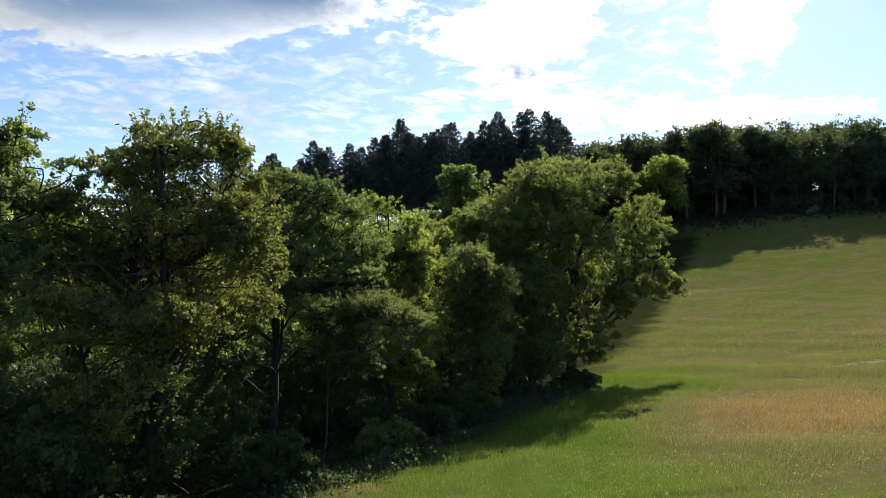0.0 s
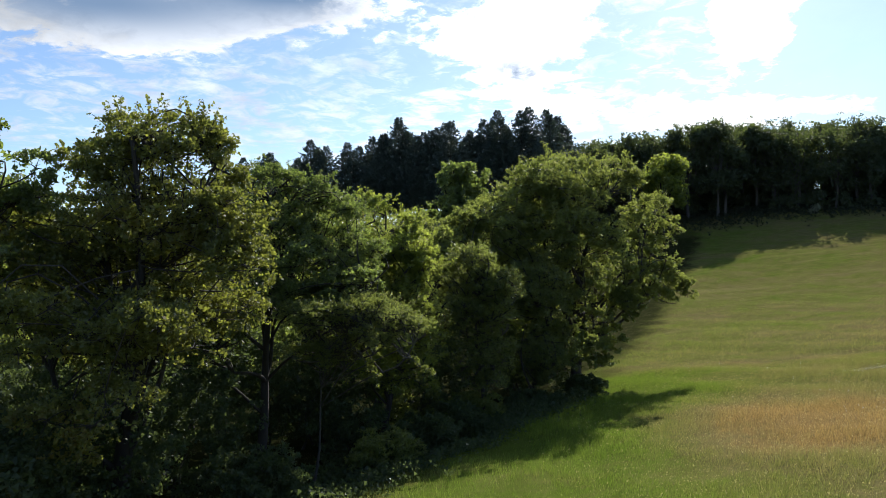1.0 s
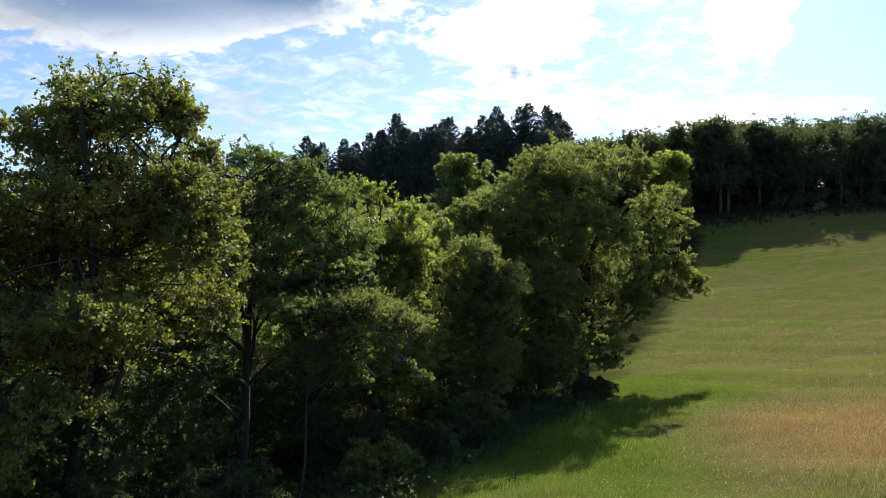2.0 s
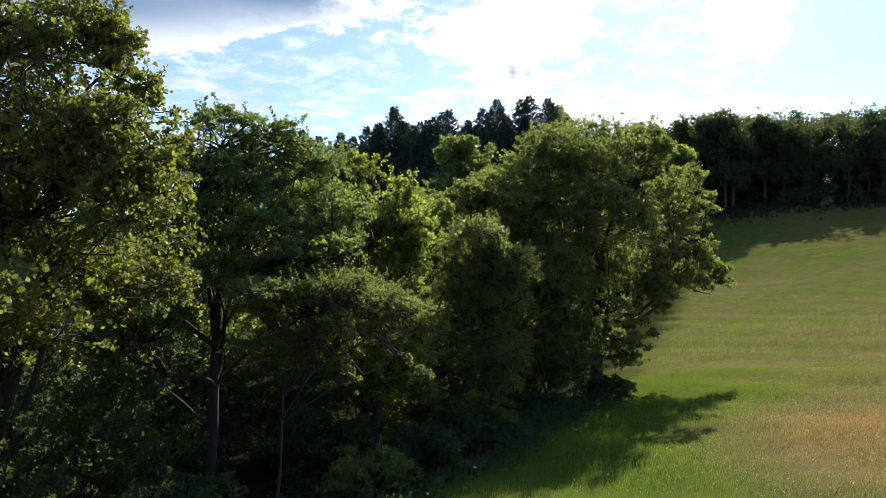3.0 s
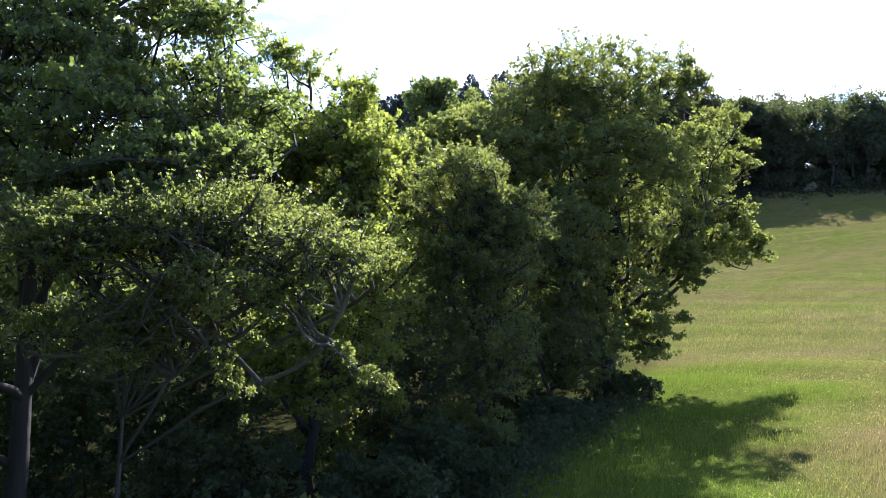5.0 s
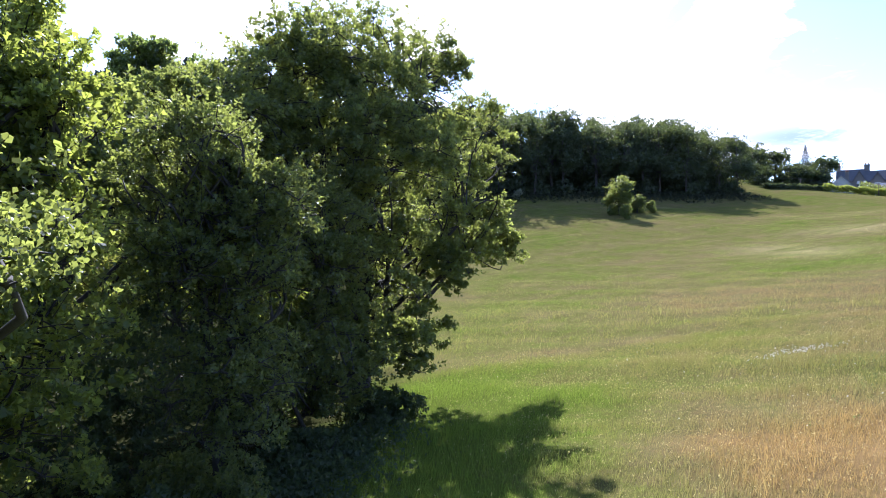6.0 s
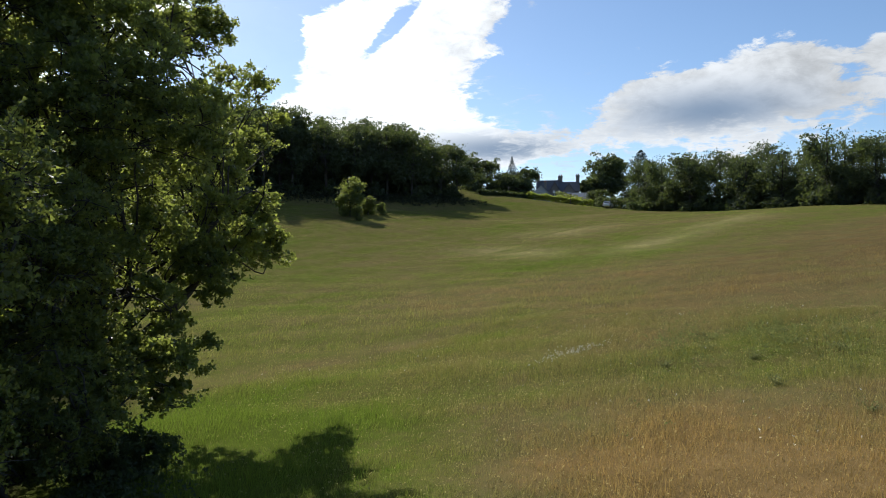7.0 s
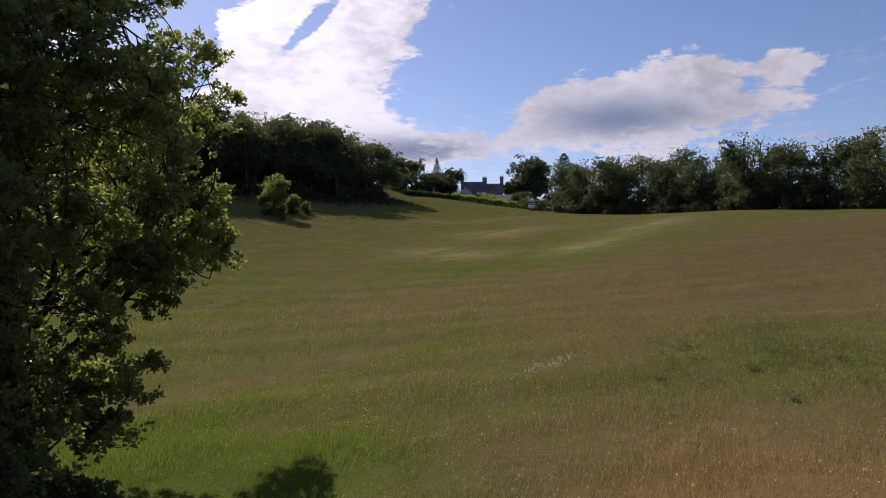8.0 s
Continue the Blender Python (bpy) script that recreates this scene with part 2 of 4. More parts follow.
def plain_material(name, colour, rough=0.7, metal=0.0, scale=4.0, vary=0.25, bump=0.0):
    m, n = material(name)
    spot = n.add("ShaderNodeTexCoord").outputs["Object"]
    a, b = n.noise(spot, scale, 5.0), n.noise(spot, scale * 7, 3.0)
    worn = n.math("ADD", n.math("MULTIPLY", a, 0.6), n.math("MULTIPLY", b, 0.4))
    tone = n.mix(worn, tuple(c * (1 - vary) for c in colour), tuple(min(1, c * (1 + vary)) for c in colour))
    values = {"Base Color": tone, "Roughness": rough, "Metallic": metal}
    if bump:
        values["Normal"] = n.add("ShaderNodeBump", {"Height": worn, "Strength": bump, "Distance": 0.02}).outputs[0]
    finish(n, n.add("ShaderNodeBsdfPrincipled", values).outputs[0])
    return m


OAK_LEAF = leaf_material("oak_leaf", (0.050, 0.076, 0.040), (0.130, 0.160, 0.074), (0.45, 0.51, 0.09), thin=0.54)
YOUNG_OAK_LEAF = leaf_material("young_oak_leaf", (0.052, 0.070, 0.038), (0.145, 0.158, 0.066), (0.42, 0.45, 0.06), young=(0.165, 0.125, 0.036), thin=0.45, sheen=0.3)
DARK_OAK_LEAF = leaf_material("sessile_oak_leaf", (0.050, 0.074, 0.048), (0.125, 0.150, 0.080), (0.38, 0.48, 0.085), thin=0.52)
BRIGHT_LEAF = leaf_material("field_maple_leaf", (0.054, 0.084, 0.040), (0.140, 0.170, 0.070), (0.52, 0.60, 0.08), thin=0.58)
THORN_LEAF = leaf_material("hawthorn_leaf", (0.050, 0.078, 0.046), (0.122, 0.152, 0.078), (0.42, 0.48, 0.085), gloss=0.48, thin=0.54)
SHRUB_LEAF = leaf_material("shrub_leaf", (0.036, 0.056, 0.035), (0.092, 0.120, 0.074), (0.16, 0.21, 0.055), gloss=0.5, sheen=0.2)
FAR_LEAF = leaf_material("wood_leaf", (0.060, 0.080, 0.062), (0.130, 0.152, 0.102), (0.16, 0.20, 0.042), gloss=0.55, sheen=0.15)
# frond colour kept very dark: part of the wood's shadow is put into it
SHADOW_BRACKEN = leaf_material("shadow_bracken_frond", (0.020, 0.026, 0.014), (0.045, 0.050, 0.026), (0.08, 0.09, 0.03), gloss=0.8, thin=0.3)
NEEDLE = leaf_material("fir_needle", (0.046, 0.066, 0.060), (0.095, 0.120, 0.104), (0.09, 0.12, 0.07), gloss=0.5, thin=0.2)
BARK = bark_material("oak_bark", (0.014, 0.012, 0.010), (0.048, 0.041, 0.034), lichen=0.05)
GREY_BARK = bark_material("lichen_bark", (0.020, 0.018, 0.015), (0.066, 0.060, 0.052), lichen=0.25)
LICHEN_BARK = bark_material("lichen_grown_bark", (0.035, 0.033, 0.030), (0.125, 0.120, 0.105), lichen=0.5)
PALE_BARK = bark_material("pale_bark", (0.04, 0.035, 0.03), (0.12, 0.105, 0.09), lichen=0.2)
GROUND = ground_material()
GRASS = grass_material("grass_blade")
SEED = grass_material("seed_head", 0.6)

# ---- building tools ----


def part(name, data, mat, parent=None, label=""):
    """Links mesh data (vertices and faces, or a bmesh) as one mesh object, under its thing if given."""
    mesh = bpy.data.meshes.new(name)
    if isinstance(data, bmesh.types.BMesh):
        data.to_mesh(mesh)
        data.free()
    else:
        verts, faces = data
        verts = np.asarray(verts, np.float32).reshape(-1, 3)
        if isinstance(faces, np.ndarray):
            k = faces.shape[1]
            mesh.vertices.add(len(verts))
            mesh.vertices.foreach_set("co", verts.ravel())
            mesh.loops.add(faces.size)
            mesh.loops.foreach_set("vertex_index", faces.astype(np.int32).ravel())
            mesh.polygons.add(len(faces))
            mesh.polygons.foreach_set("loop_start", np.arange(0, faces.size, k, dtype=np.int32))
            mesh.update(calc_edges=True)
        else:
            mesh.from_pydata(verts.tolist(), [], faces)
            mesh.update()
    mesh.materials.append(mat)
    ob = new(name, mesh)
    if parent:
        ob.parent = parent
    if label:
        ob["label"] = label
    return ob


def thing(name, at, label, category, group="", kind=""):
    ob = new(name)
    ob.empty_display_size = 0.2
    ob.matrix_world = at if isinstance(at, Matrix) else pose(*at)
    return tagged(ob, label, category, group, kind)


def terrain(x, y):
    """Height of the valley side: falls towards the trees, climbs to the woods on the hill."""
    x, y = np.asarray(x, float), np.asarray(y, float)
    xe = np.where(x < -12, -12 + 25 * np.tanh((x + 12) / 25), np.where(x > 190, 190 + 50 * np.tanh((x - 190) / 50), x))
    ye = np.where(y < -20, -20 + 30 * np.tanh((y + 20) / 30), np.where(y > 200, 200 + 40 * np.tanh((y - 200) / 40), y))
    u = np.clip(y - 38, 0, None)
    rise = np.where(u < 112, 0.0016 * u ** 2, 20.07 + 6.0 * np.tanh((u - 112) / 17)) / (1 + np.exp((x - 172) / 14))
    knoll = 2.2 * np.exp(-((x - 118) / 40) ** 2 - ((y - 58) / 28) ** 2) + 0.9 * np.exp(-((x - 74) / 32) ** 2 - ((y - 112) / 26) ** 2)
    ripple = 0.10 * np.sin(x * 0.31 + 0.8 * np.sin(y * 0.17)) * np.sin(y * 0.23 + 1.0) + 0.05 * np.sin(x * 0.9 + y * 0.6)
    away = np.clip((np.hypot(x, y) - 400) / 600, 0, 1)
    return (1.6 + 0.082 * xe - 0.065 * ye + rise + 0.0001 * xe ** 2 + knoll + ripple) * (1 - away) + 12 * away


def height(x, y):
    return float(terrain(x, y))


def tubes(paths, sides=6):
    """Tapered round limbs: each path a list of (point, radius). Returns vertices and quad faces."""
    verts, faces, start = [], [], 0
    for path in paths:
        pts = np.array([p for p, _ in path], float)
        rad = np.array([r for _, r in path], float)
        tang = np.gradient(pts, axis=0)
        tang /= np.linalg.norm(tang, axis=1)[:, None] + 1e-9
        ref = np.where(np.abs(tang[:, 2:3]) > 0.9, [[1.0, 0, 0]], [[0, 0, 1.0]])
        a = np.cross(tang, ref)
        a /= np.linalg.norm(a, axis=1)[:, None] + 1e-9
        b = np.cross(tang, a)
        ang = np.linspace(0, 2 * math.pi, sides, endpoint=False)
        ring = pts[:, None] + rad[:, None, None] * (np.cos(ang)[None, :, None] * a[:, None] + np.sin(ang)[None, :, None] * b[:, None])
        verts.append(ring.reshape(-1, 3))
        i = np.arange(len(pts) - 1)[:, None] * sides
        j = np.arange(sides)[None]
        k = (j + 1) % sides
        faces.append(np.stack([i + j, i + k, i + sides + k, i + sides + j], -1).reshape(-1, 4) + start)
        start += len(pts) * sides
    return np.concatenate(verts), np.concatenate(faces)


def bent(rng, a, b, ra, rb, steps, wander, sag=0.0):
    """A limb's path from a to b with its radii: it wanders a little and arches by sag."""
    a, b = np.asarray(a, float), np.asarray(b, float)
    t = np.linspace(0, 1, steps)
    p = a + (b - a) * t[:, None]
    size = np.linalg.norm(b - a)
    off = np.cumsum(rng.normal(0, wander * size / steps, (steps, 3)), 0)
    p = p + off * np.sin(math.pi * t)[:, None] ** 0.7
    for _ in range(2):
        p[1:-1] = (p[:-2] + 2 * p[1:-1] + p[2:]) / 4
    p[:, 2] += sag * size * np.sin(math.pi * t)
    return [(q, ra + (rb - ra) * s ** 0.8) for q, s in zip(p, t)]


def leaves(rng, centres, outward, count, radius, size, flat=0.45, kite=False, broad=1.0):
    """Leaves in rosettes round the centres, each one pointed face that points away from its rosette. Returns vertices and faces."""
    pick = rng.integers(0, len(centres), count)
    along = rng.normal(0, 0.75, (count, 3)) + outward[pick] * 0.45 + [0, 0, 0.1]
    along /= np.linalg.norm(along, axis=1)[:, None] + 1e-9
    at = centres[pick] + along * rng.uniform(0.25, 1.0, (count, 1)) * radius
    normal = outward[pick] * 0.35 + rng.normal(0, 0.55, (count, 3)) + [0, 0, flat]
    normal -= along * (along * normal).sum(1)[:, None]
    normal /= np.linalg.norm(normal, axis=1)[:, None] + 1e-9
    side = np.cross(normal, along)
    s = (size * rng.lognormal(0, 0.25, count))[:, None]
    w = s * rng.uniform(0.36, 0.52, (count, 1)) * broad
    if kite:
        v = np.stack([at - along * s * 0.5, at + along * s * 0.15 - side * w, at + along * s * 0.55, at + along * s * 0.22 + side * w * 0.9], 1)
        return v.reshape(-1, 3), np.arange(count * 4).reshape(-1, 4)
    v = np.stack([at - along * s * 0.5, at + along * s * 0.42 - side * w, at + along * s * 0.5 + side * w * 0.8], 1)
    return v.reshape(-1, 3), np.arange(count * 3).reshape(-1, 3)


def lumps(rng, ellipsoids, count, fine=(0.17, 0.30)):
    """Boughs: small flattened ellipsoids, most of them in the crown's skin. Rows of centre, radii."""
    out = []
    weight = np.array([e[3] * e[4] * e[5] for e in ellipsoids]) ** 0.75
    for k in rng.choice(len(ellipsoids), count, p=weight / weight.sum()):
        e = np.array(ellipsoids[k], float)
        d = rng.normal(0, 1, 3)
        d[2] += 0.2
        d /= np.linalg.norm(d)
        f = rng.uniform(*fine)
        c = e[:3] + d * e[3:] * (1 - f) * rng.choice([rng.uniform(0.25, 0.8), rng.uniform(0.85, 1.1)], p=[0.16, 0.84])
        r = max(0.34, float(np.mean(e[3:])) * f)
        out.append(np.concatenate([c, r * rng.uniform(0.8, 1.3, 3) * [1.2, 1.2, 0.75]]))
    return np.array(out)


def sprays(rng, boughs, per, gap=0.25, dome=0.55, stray=0.08):
    """Centres of leaf sprays over the boughs, and the way each faces: domes that are thick above and hollow below."""
    tufts = max(8, per // 7)
    c = np.repeat(boughs[:, :3], tufts, 0)
    r = np.repeat(boughs[:, 3:], tufts, 0)
    d = rng.normal(0, 1, c.shape) + [0, 0, dome]
    d /= np.linalg.norm(d, axis=1)[:, None]
    p = c + d * r * rng.uniform(0.25, 1.0, (len(c), 1)) ** 0.45 * rng.choice([1.0, 1.25], (len(c), 1), p=[1 - stray, stray])
    # each tuft spreads into several sprays
    p, d, r = (np.repeat(a, per // tufts, 0) for a in (p, d, r))
    p = p + rng.normal(0, 0.11, p.shape) * r * [1.1, 1.1, 0.8]
    q = p * 1.1
    holes = np.sin(q[:, 0] * 1.7 + 1.3 * np.sin(q[:, 2] * 1.1)) * np.sin(q[:, 1] * 1.9 + q[:, 2] * 0.8) * np.sin(q[:, 2] * 2.1 + q[:, 0] * 0.6)
    keep = holes > -0.55 + gap
    keep = keep | (rng.uniform(0, 1, len(p)) < 0.3)
    return p[keep], d[keep]


def heart(rng, masses, per, size, kite=False):
    """The shaded leaves inside a crown, which keep the sun from shining right through it."""
    m = np.array(masses, float)
    share = np.sqrt(m[:, 3] * m[:, 4] * m[:, 5]) ** 1.35
    k = rng.choice(len(m), int(per * share.sum()), p=share / share.sum())
    d = rng.normal(0, 1, (len(k), 3))
    d /= np.linalg.norm(d, axis=1)[:, None]
    p = m[k, :3] + d * m[k, 3:] * rng.uniform(0.1, 0.62, (len(k), 1)) ** 0.6 * 0.86
    return leaves(rng, p, d, len(k), size, size, kite=kite, broad=1.3)


def shoots(rng, rows, count, long, size, kite=False):
    """Leafy shoots that stand out of the crown's skin: their leaves sit along a twig. Returns the leaves and the twigs."""
    mid = rows[:, :3].mean(0)
    high = rows[:, 2] - rows[:, 2].min()
    b = rows[rng.choice(len(rows), count, p=(0.3 + high) / (0.3 + high).sum())]
    d = (b[:, :3] - mid) / (np.linalg.norm(b[:, :3] - mid, axis=1)[:, None] + 1e-6) * 0.7 + rng.normal(0, 0.55, (count, 3)) + [0, 0, 0.75]
    d /= np.linalg.norm(d, axis=1)[:, None]
    start = b[:, :3] + d * b[:, 3:] * 0.6
    reach = b[:, 3:4] * 0.4 + long * rng.uniform(0.4, 1.0, (count, 1))
    f = np.linspace(0.15, 1.0, 6)[None, :, None]
    p = (start[:, None] + d[:, None] * reach[:, None] * f).reshape(-1, 3)
    twigs = [[(a, 0.008), (a + w * r, 0.003)] for a, w, r in zip(start, d, reach)]
    return leaves(rng, p, np.repeat(d, 6, 0), count * 34, size * 1.1, size, kite=kite), twigs


def joined(*pieces):
    """Several pieces of vertices and faces as one."""
    start, verts, faces = 0, [], []
    for v, f in pieces:
        verts.append(v)
        faces.append(f + start)
        start += len(v)
    return np.concatenate(verts), np.concatenate(faces)


def broadleaf(name, foot, ellipsoids, trunk, boughs, per, count, size, leaf, bark, label, category="tree", seed=1,
              group="", stems=1, gap=0.25, bare=0, limbs=True, rosette=1.3, lean=(0.0, 0.0), kite=False,
              fine=(0.17, 0.30), core=0.0, core_from=0.0, sprigs=0, long=0.45, dome=0.55, arms=9):
    """A tree: tapered trunk, limbs to every bough, twigs and a crown of single leaves. The ellipsoids are in the world."""
    rng = np.random.default_rng(seed)
    fx, fy = foot
    fz = height(fx, fy) - 0.15
    tree = thing(name, (fx, fy, fz), label, category, group)
    base = np.array([fx, fy, fz])
    shape = [(e[0] - fx, e[1] - fy, e[2] - fz, *e[3:]) for e in ellipsoids]
    rows = lumps(rng, shape, boughs, fine)
    top = max(e[2] for e in shape)
    for s in range(stems):
        foot_at = rng.normal(0, 0.35, 3) * (stems > 1) * [1, 1, 0]
        peak = max(shape, key=lambda e: e[2] + e[5])
        head = np.array([peak[0] * 0.9 + lean[0], peak[1] * 0.9 + lean[1], peak[2] - 0.3 * peak[5]]) + rng.normal(0, 0.4, 3) * (stems > 1)
        line = bent(rng, foot_at, head, trunk, trunk * 0.12, 10, 0.30)
        line[0] = (line[0][0], trunk * 1.5)
        part("trunk", tubes([line], 9), bark, tree)
    trunk_line = np.array([p for p, _ in line])
    # main limbs leave the trunk; the other boughs branch off the limb that runs nearest to them
    main, twig = [], []
    lead = rng.choice(len(rows), min(arms, len(rows)), replace=False)
    for k in lead:
        b = rows[k]
        lift = np.clip(0.22 + 0.5 * (b[2] / max(top, 0.1)), 0.15, 0.8) - rng.uniform(0.02, 0.2)
        i = int(np.clip(lift, 0.08, 0.9) * (len(trunk_line) - 1))
        main.append(bent(rng, trunk_line[i], b[:3], trunk * rng.uniform(0.25, 0.42), 0.03, 10, 0.5, 0.05))
    joints = np.array([p for m in main for p, _ in m[3:9]] + list(trunk_line[4:]))
    for k, b in enumerate(rows):
        if k not in lead:
            near = joints[np.argsort(np.linalg.norm(joints - b[:3] + [0, 0, 0.5], axis=1))[rng.integers(0, 5)]]
            twig.append(bent(rng, near, b[:3], 0.035, 0.012, 6, 0.7, 0.05))
        for _ in range(4):
            d = rng.normal(0, 1, 3)
            d /= np.linalg.norm(d)
            twig.append(bent(rng, b[:3] - d * b[3:] * 0.1, b[:3] + d * b[3:] * rng.uniform(0.7, 0.95), 0.016, 0.005, 4, 0.3))
    if limbs:
        for path in main:
            part("limb", tubes([path], 6), bark, tree)
        if sprigs:
            young, stalks = shoots(rng, rows, sprigs, long, size, kite)
            twig += stalks
        tagged(part("branchwork", joined(*(tubes([w for w in twig if len(w) == k], 3) for k in sorted({len(w) for w in twig}))), bark, tree), kind="stuff")
    if bare:
        for _ in range(bare):
            e = shape[0]
            d = rng.normal(0, 1, 3) * [1, 1, 0.3]
            d /= np.linalg.norm(d)
            a = np.array(e[:3]) + [0, 0, -e[5] * 0.7] - d * 0.3
            path = bent(rng, a, a + d * rng.uniform(0.7, 1.5) + [0, 0, -0.3], 0.018, 0.004, 9, 0.9)
            forks = [bent(rng, path[k][0], path[k][0] + d * 0.3 + rng.normal(0, 0.18, 3), 0.008, 0.002, 4, 0.5) for k in (2, 3, 4, 5, 6, 7)]
            part("bare_branch", tubes([path] + forks, 5), GREY_BARK, tree, "grey lichen-covered bare branch")
    p, d = sprays(rng, rows, per, gap, dome)
    crown = [leaves(rng, p, d, count, size * rosette, size, flat=0.10, kite=kite)]
    if core:
        crown.append(heart(rng, [e for e in shape if min(e[3:]) >= core_from], core, size * 1.35, kite))
    if sprigs:
        crown.append(young)
    part("crown", joined(*crown), leaf, tree)
    return tree

# ---- the ground ----


def axis(stops):
    return np.unique(np.concatenate([np.arange(a, b, s) for a, b, s in stops]))


def build_ground():
    xs = axis([(-2600, -400, 200), (-400, -60, 20), (-60, -16, 3), (-16, 60, 1.0), (60, 240, 3), (240, 500, 20), (500, 2800, 200)])
    ys = axis([(-2600, -400, 200), (-400, -40, 20), (-40, 0, 4), (0, 70, 1.0), (70, 240, 3), (240, 500, 20), (500, 2800, 200)])
    gx, gy = np.meshgrid(xs, ys)
    v = np.stack([gx, gy, terrain(gx, gy)], -1).reshape(-1, 3)
    i = np.arange(len(ys) - 1)[:, None] * len(xs) + np.arange(len(xs) - 1)[None]
    f = np.stack([i, i + 1, i + len(xs) + 1, i + len(xs)], -1).reshape(-1, 4)
    ob = part("ground", (v, f), GROUND)
    ob.data.polygons.foreach_set("use_smooth", np.ones(len(f), bool))
    tagged(ob, "rolling hillside meadow of uncut grass, green and straw-coloured", "meadow", kind="structure")


build_ground()

# ---- the near row of trees ----
broadleaf("oak_tree", (7.0, 38.4), [(6.5, 38.7, 10.5, 3.0, 3.2, 2.2), (9.5, 40.2, 11.0, 1.85, 2.2, 1.6), (4.6, 38.4, 9.8, 1.9, 2.4, 1.8), (11.5, 40.4, 8.9, 1.8, 2.2, 1.95), (11.8, 40.6, 6.8, 1.35, 1.8, 1.35),
                                    (7.0, 37.4, 7.6, 3.1, 2.3, 2.2), (9.9, 38.9, 5.6, 2.2, 1.7, 1.5), (13.3, 41.3, 5.0, 1.1, 1.2, 0.85), (12.1, 40.7, 5.4, 1.5, 1.6, 1.2), (11.0, 42.6, 5.4, 1.6, 1.8, 1.6), (9.0, 43.2, 5.2, 2.0, 1.8, 2.0), (9.8, 38.2, 4.1, 1.3, 1.2, 0.85),
                                    (8.7, 37.6, 2.9, 1.3, 1.2, 0.95), (7.5, 36.5, 2.1, 1.4, 1.2, 1.15), (3.0, 37.6, 7.9, 2.4, 2.6, 2.7), (5.4, 36.5, 4.2, 2.2, 1.5, 2.4), (5.6, 41.4, 7.4, 3.0, 2.2, 3.0), (7.8, 37.4, 4.6, 2.0, 1.5, 1.8)],
          0.42, 460, 100, 240000, 0.090, OAK_LEAF, BARK, "large spreading oak in full leaf standing at the meadow's edge", seed=3, lean=(0.3, 0.0), gap=0.50, fine=(0.20, 0.34), sprigs=300, arms=22)
broadleaf("oak_tree", (-7.6, 17.6), [(-6.8, 17.3, 9.3, 1.9, 1.7, 0.95), (-8.3, 17.0, 8.8, 1.0, 1.2, 0.8), (-7.3, 17.0, 10.0, 0.42, 0.42, 0.34), (-5.4, 17.2, 9.5, 1.0, 1.1, 0.75), (-4.95, 17.2, 9.6, 0.6, 0.7, 0.5), (-4.95, 17.2, 9.0, 0.5, 0.7, 0.5), (-4.9, 17.0, 8.3, 0.5, 0.7, 0.5), (-6.9, 17.0, 7.6, 2.4, 2.1, 1.4),
                                     (-5.0, 16.6, 7.5, 1.2, 1.4, 0.95), (-4.5, 16.2, 6.6, 0.85, 1.2, 0.75), (-5.3, 13.8, 5.4, 1.0, 0.9, 0.6), (-7.9, 13.4, 5.5, 1.2, 1.0, 0.8), (-6.5, 15.0, 5.0, 2.0, 1.8, 1.0), (-6.8, 14.0, 3.6, 1.6, 1.3, 0.8),
                                     (-5.9, 17.8, 5.8, 1.6, 2.0, 1.2), (-8.2, 18.0, 5.8, 2.0, 2.0, 1.9), (-9.2, 16.4, 7.0, 1.5, 1.6, 1.4)],
          0.30, 280, 100, 112000, 0.066, YOUNG_OAK_LEAF, BARK, "oak with yellow-green and rusty young leaves at the meadow's edge", seed=5, gap=0.42, kite=True, rosette=1.5, fine=(0.27, 0.42), core=320, core_from=1.0, sprigs=220, bare=14)
broadleaf("oak_tree", (-12.8, 15.0), [(-12.2, 15.2, 7.6, 3.0, 3.6, 2.6), (-11.0, 13.5, 3.2, 2.4, 2.6, 2.2), (-9.9, 15.0, 8.9, 1.4, 1.6, 1.2), (-9.9, 14.4, 6.4, 1.7, 1.8, 1.4), (-10.3, 15.8, 8.9, 1.0, 1.1, 0.8), (-9.3, 15.8, 8.5, 0.9, 1.0, 0.7), (-8.9, 15.6, 7.5, 0.9, 1.0, 0.8), (-11.2, 15.4, 9.0, 1.3, 1.4, 0.9)], 0.3, 130, 110, 70000, 0.085, DARK_OAK_LEAF, BARK,
          "dense green oak in the tree row", seed=7, gap=0.35, fine=(0.2, 0.36), core=380, core_from=1.3, sprigs=160)
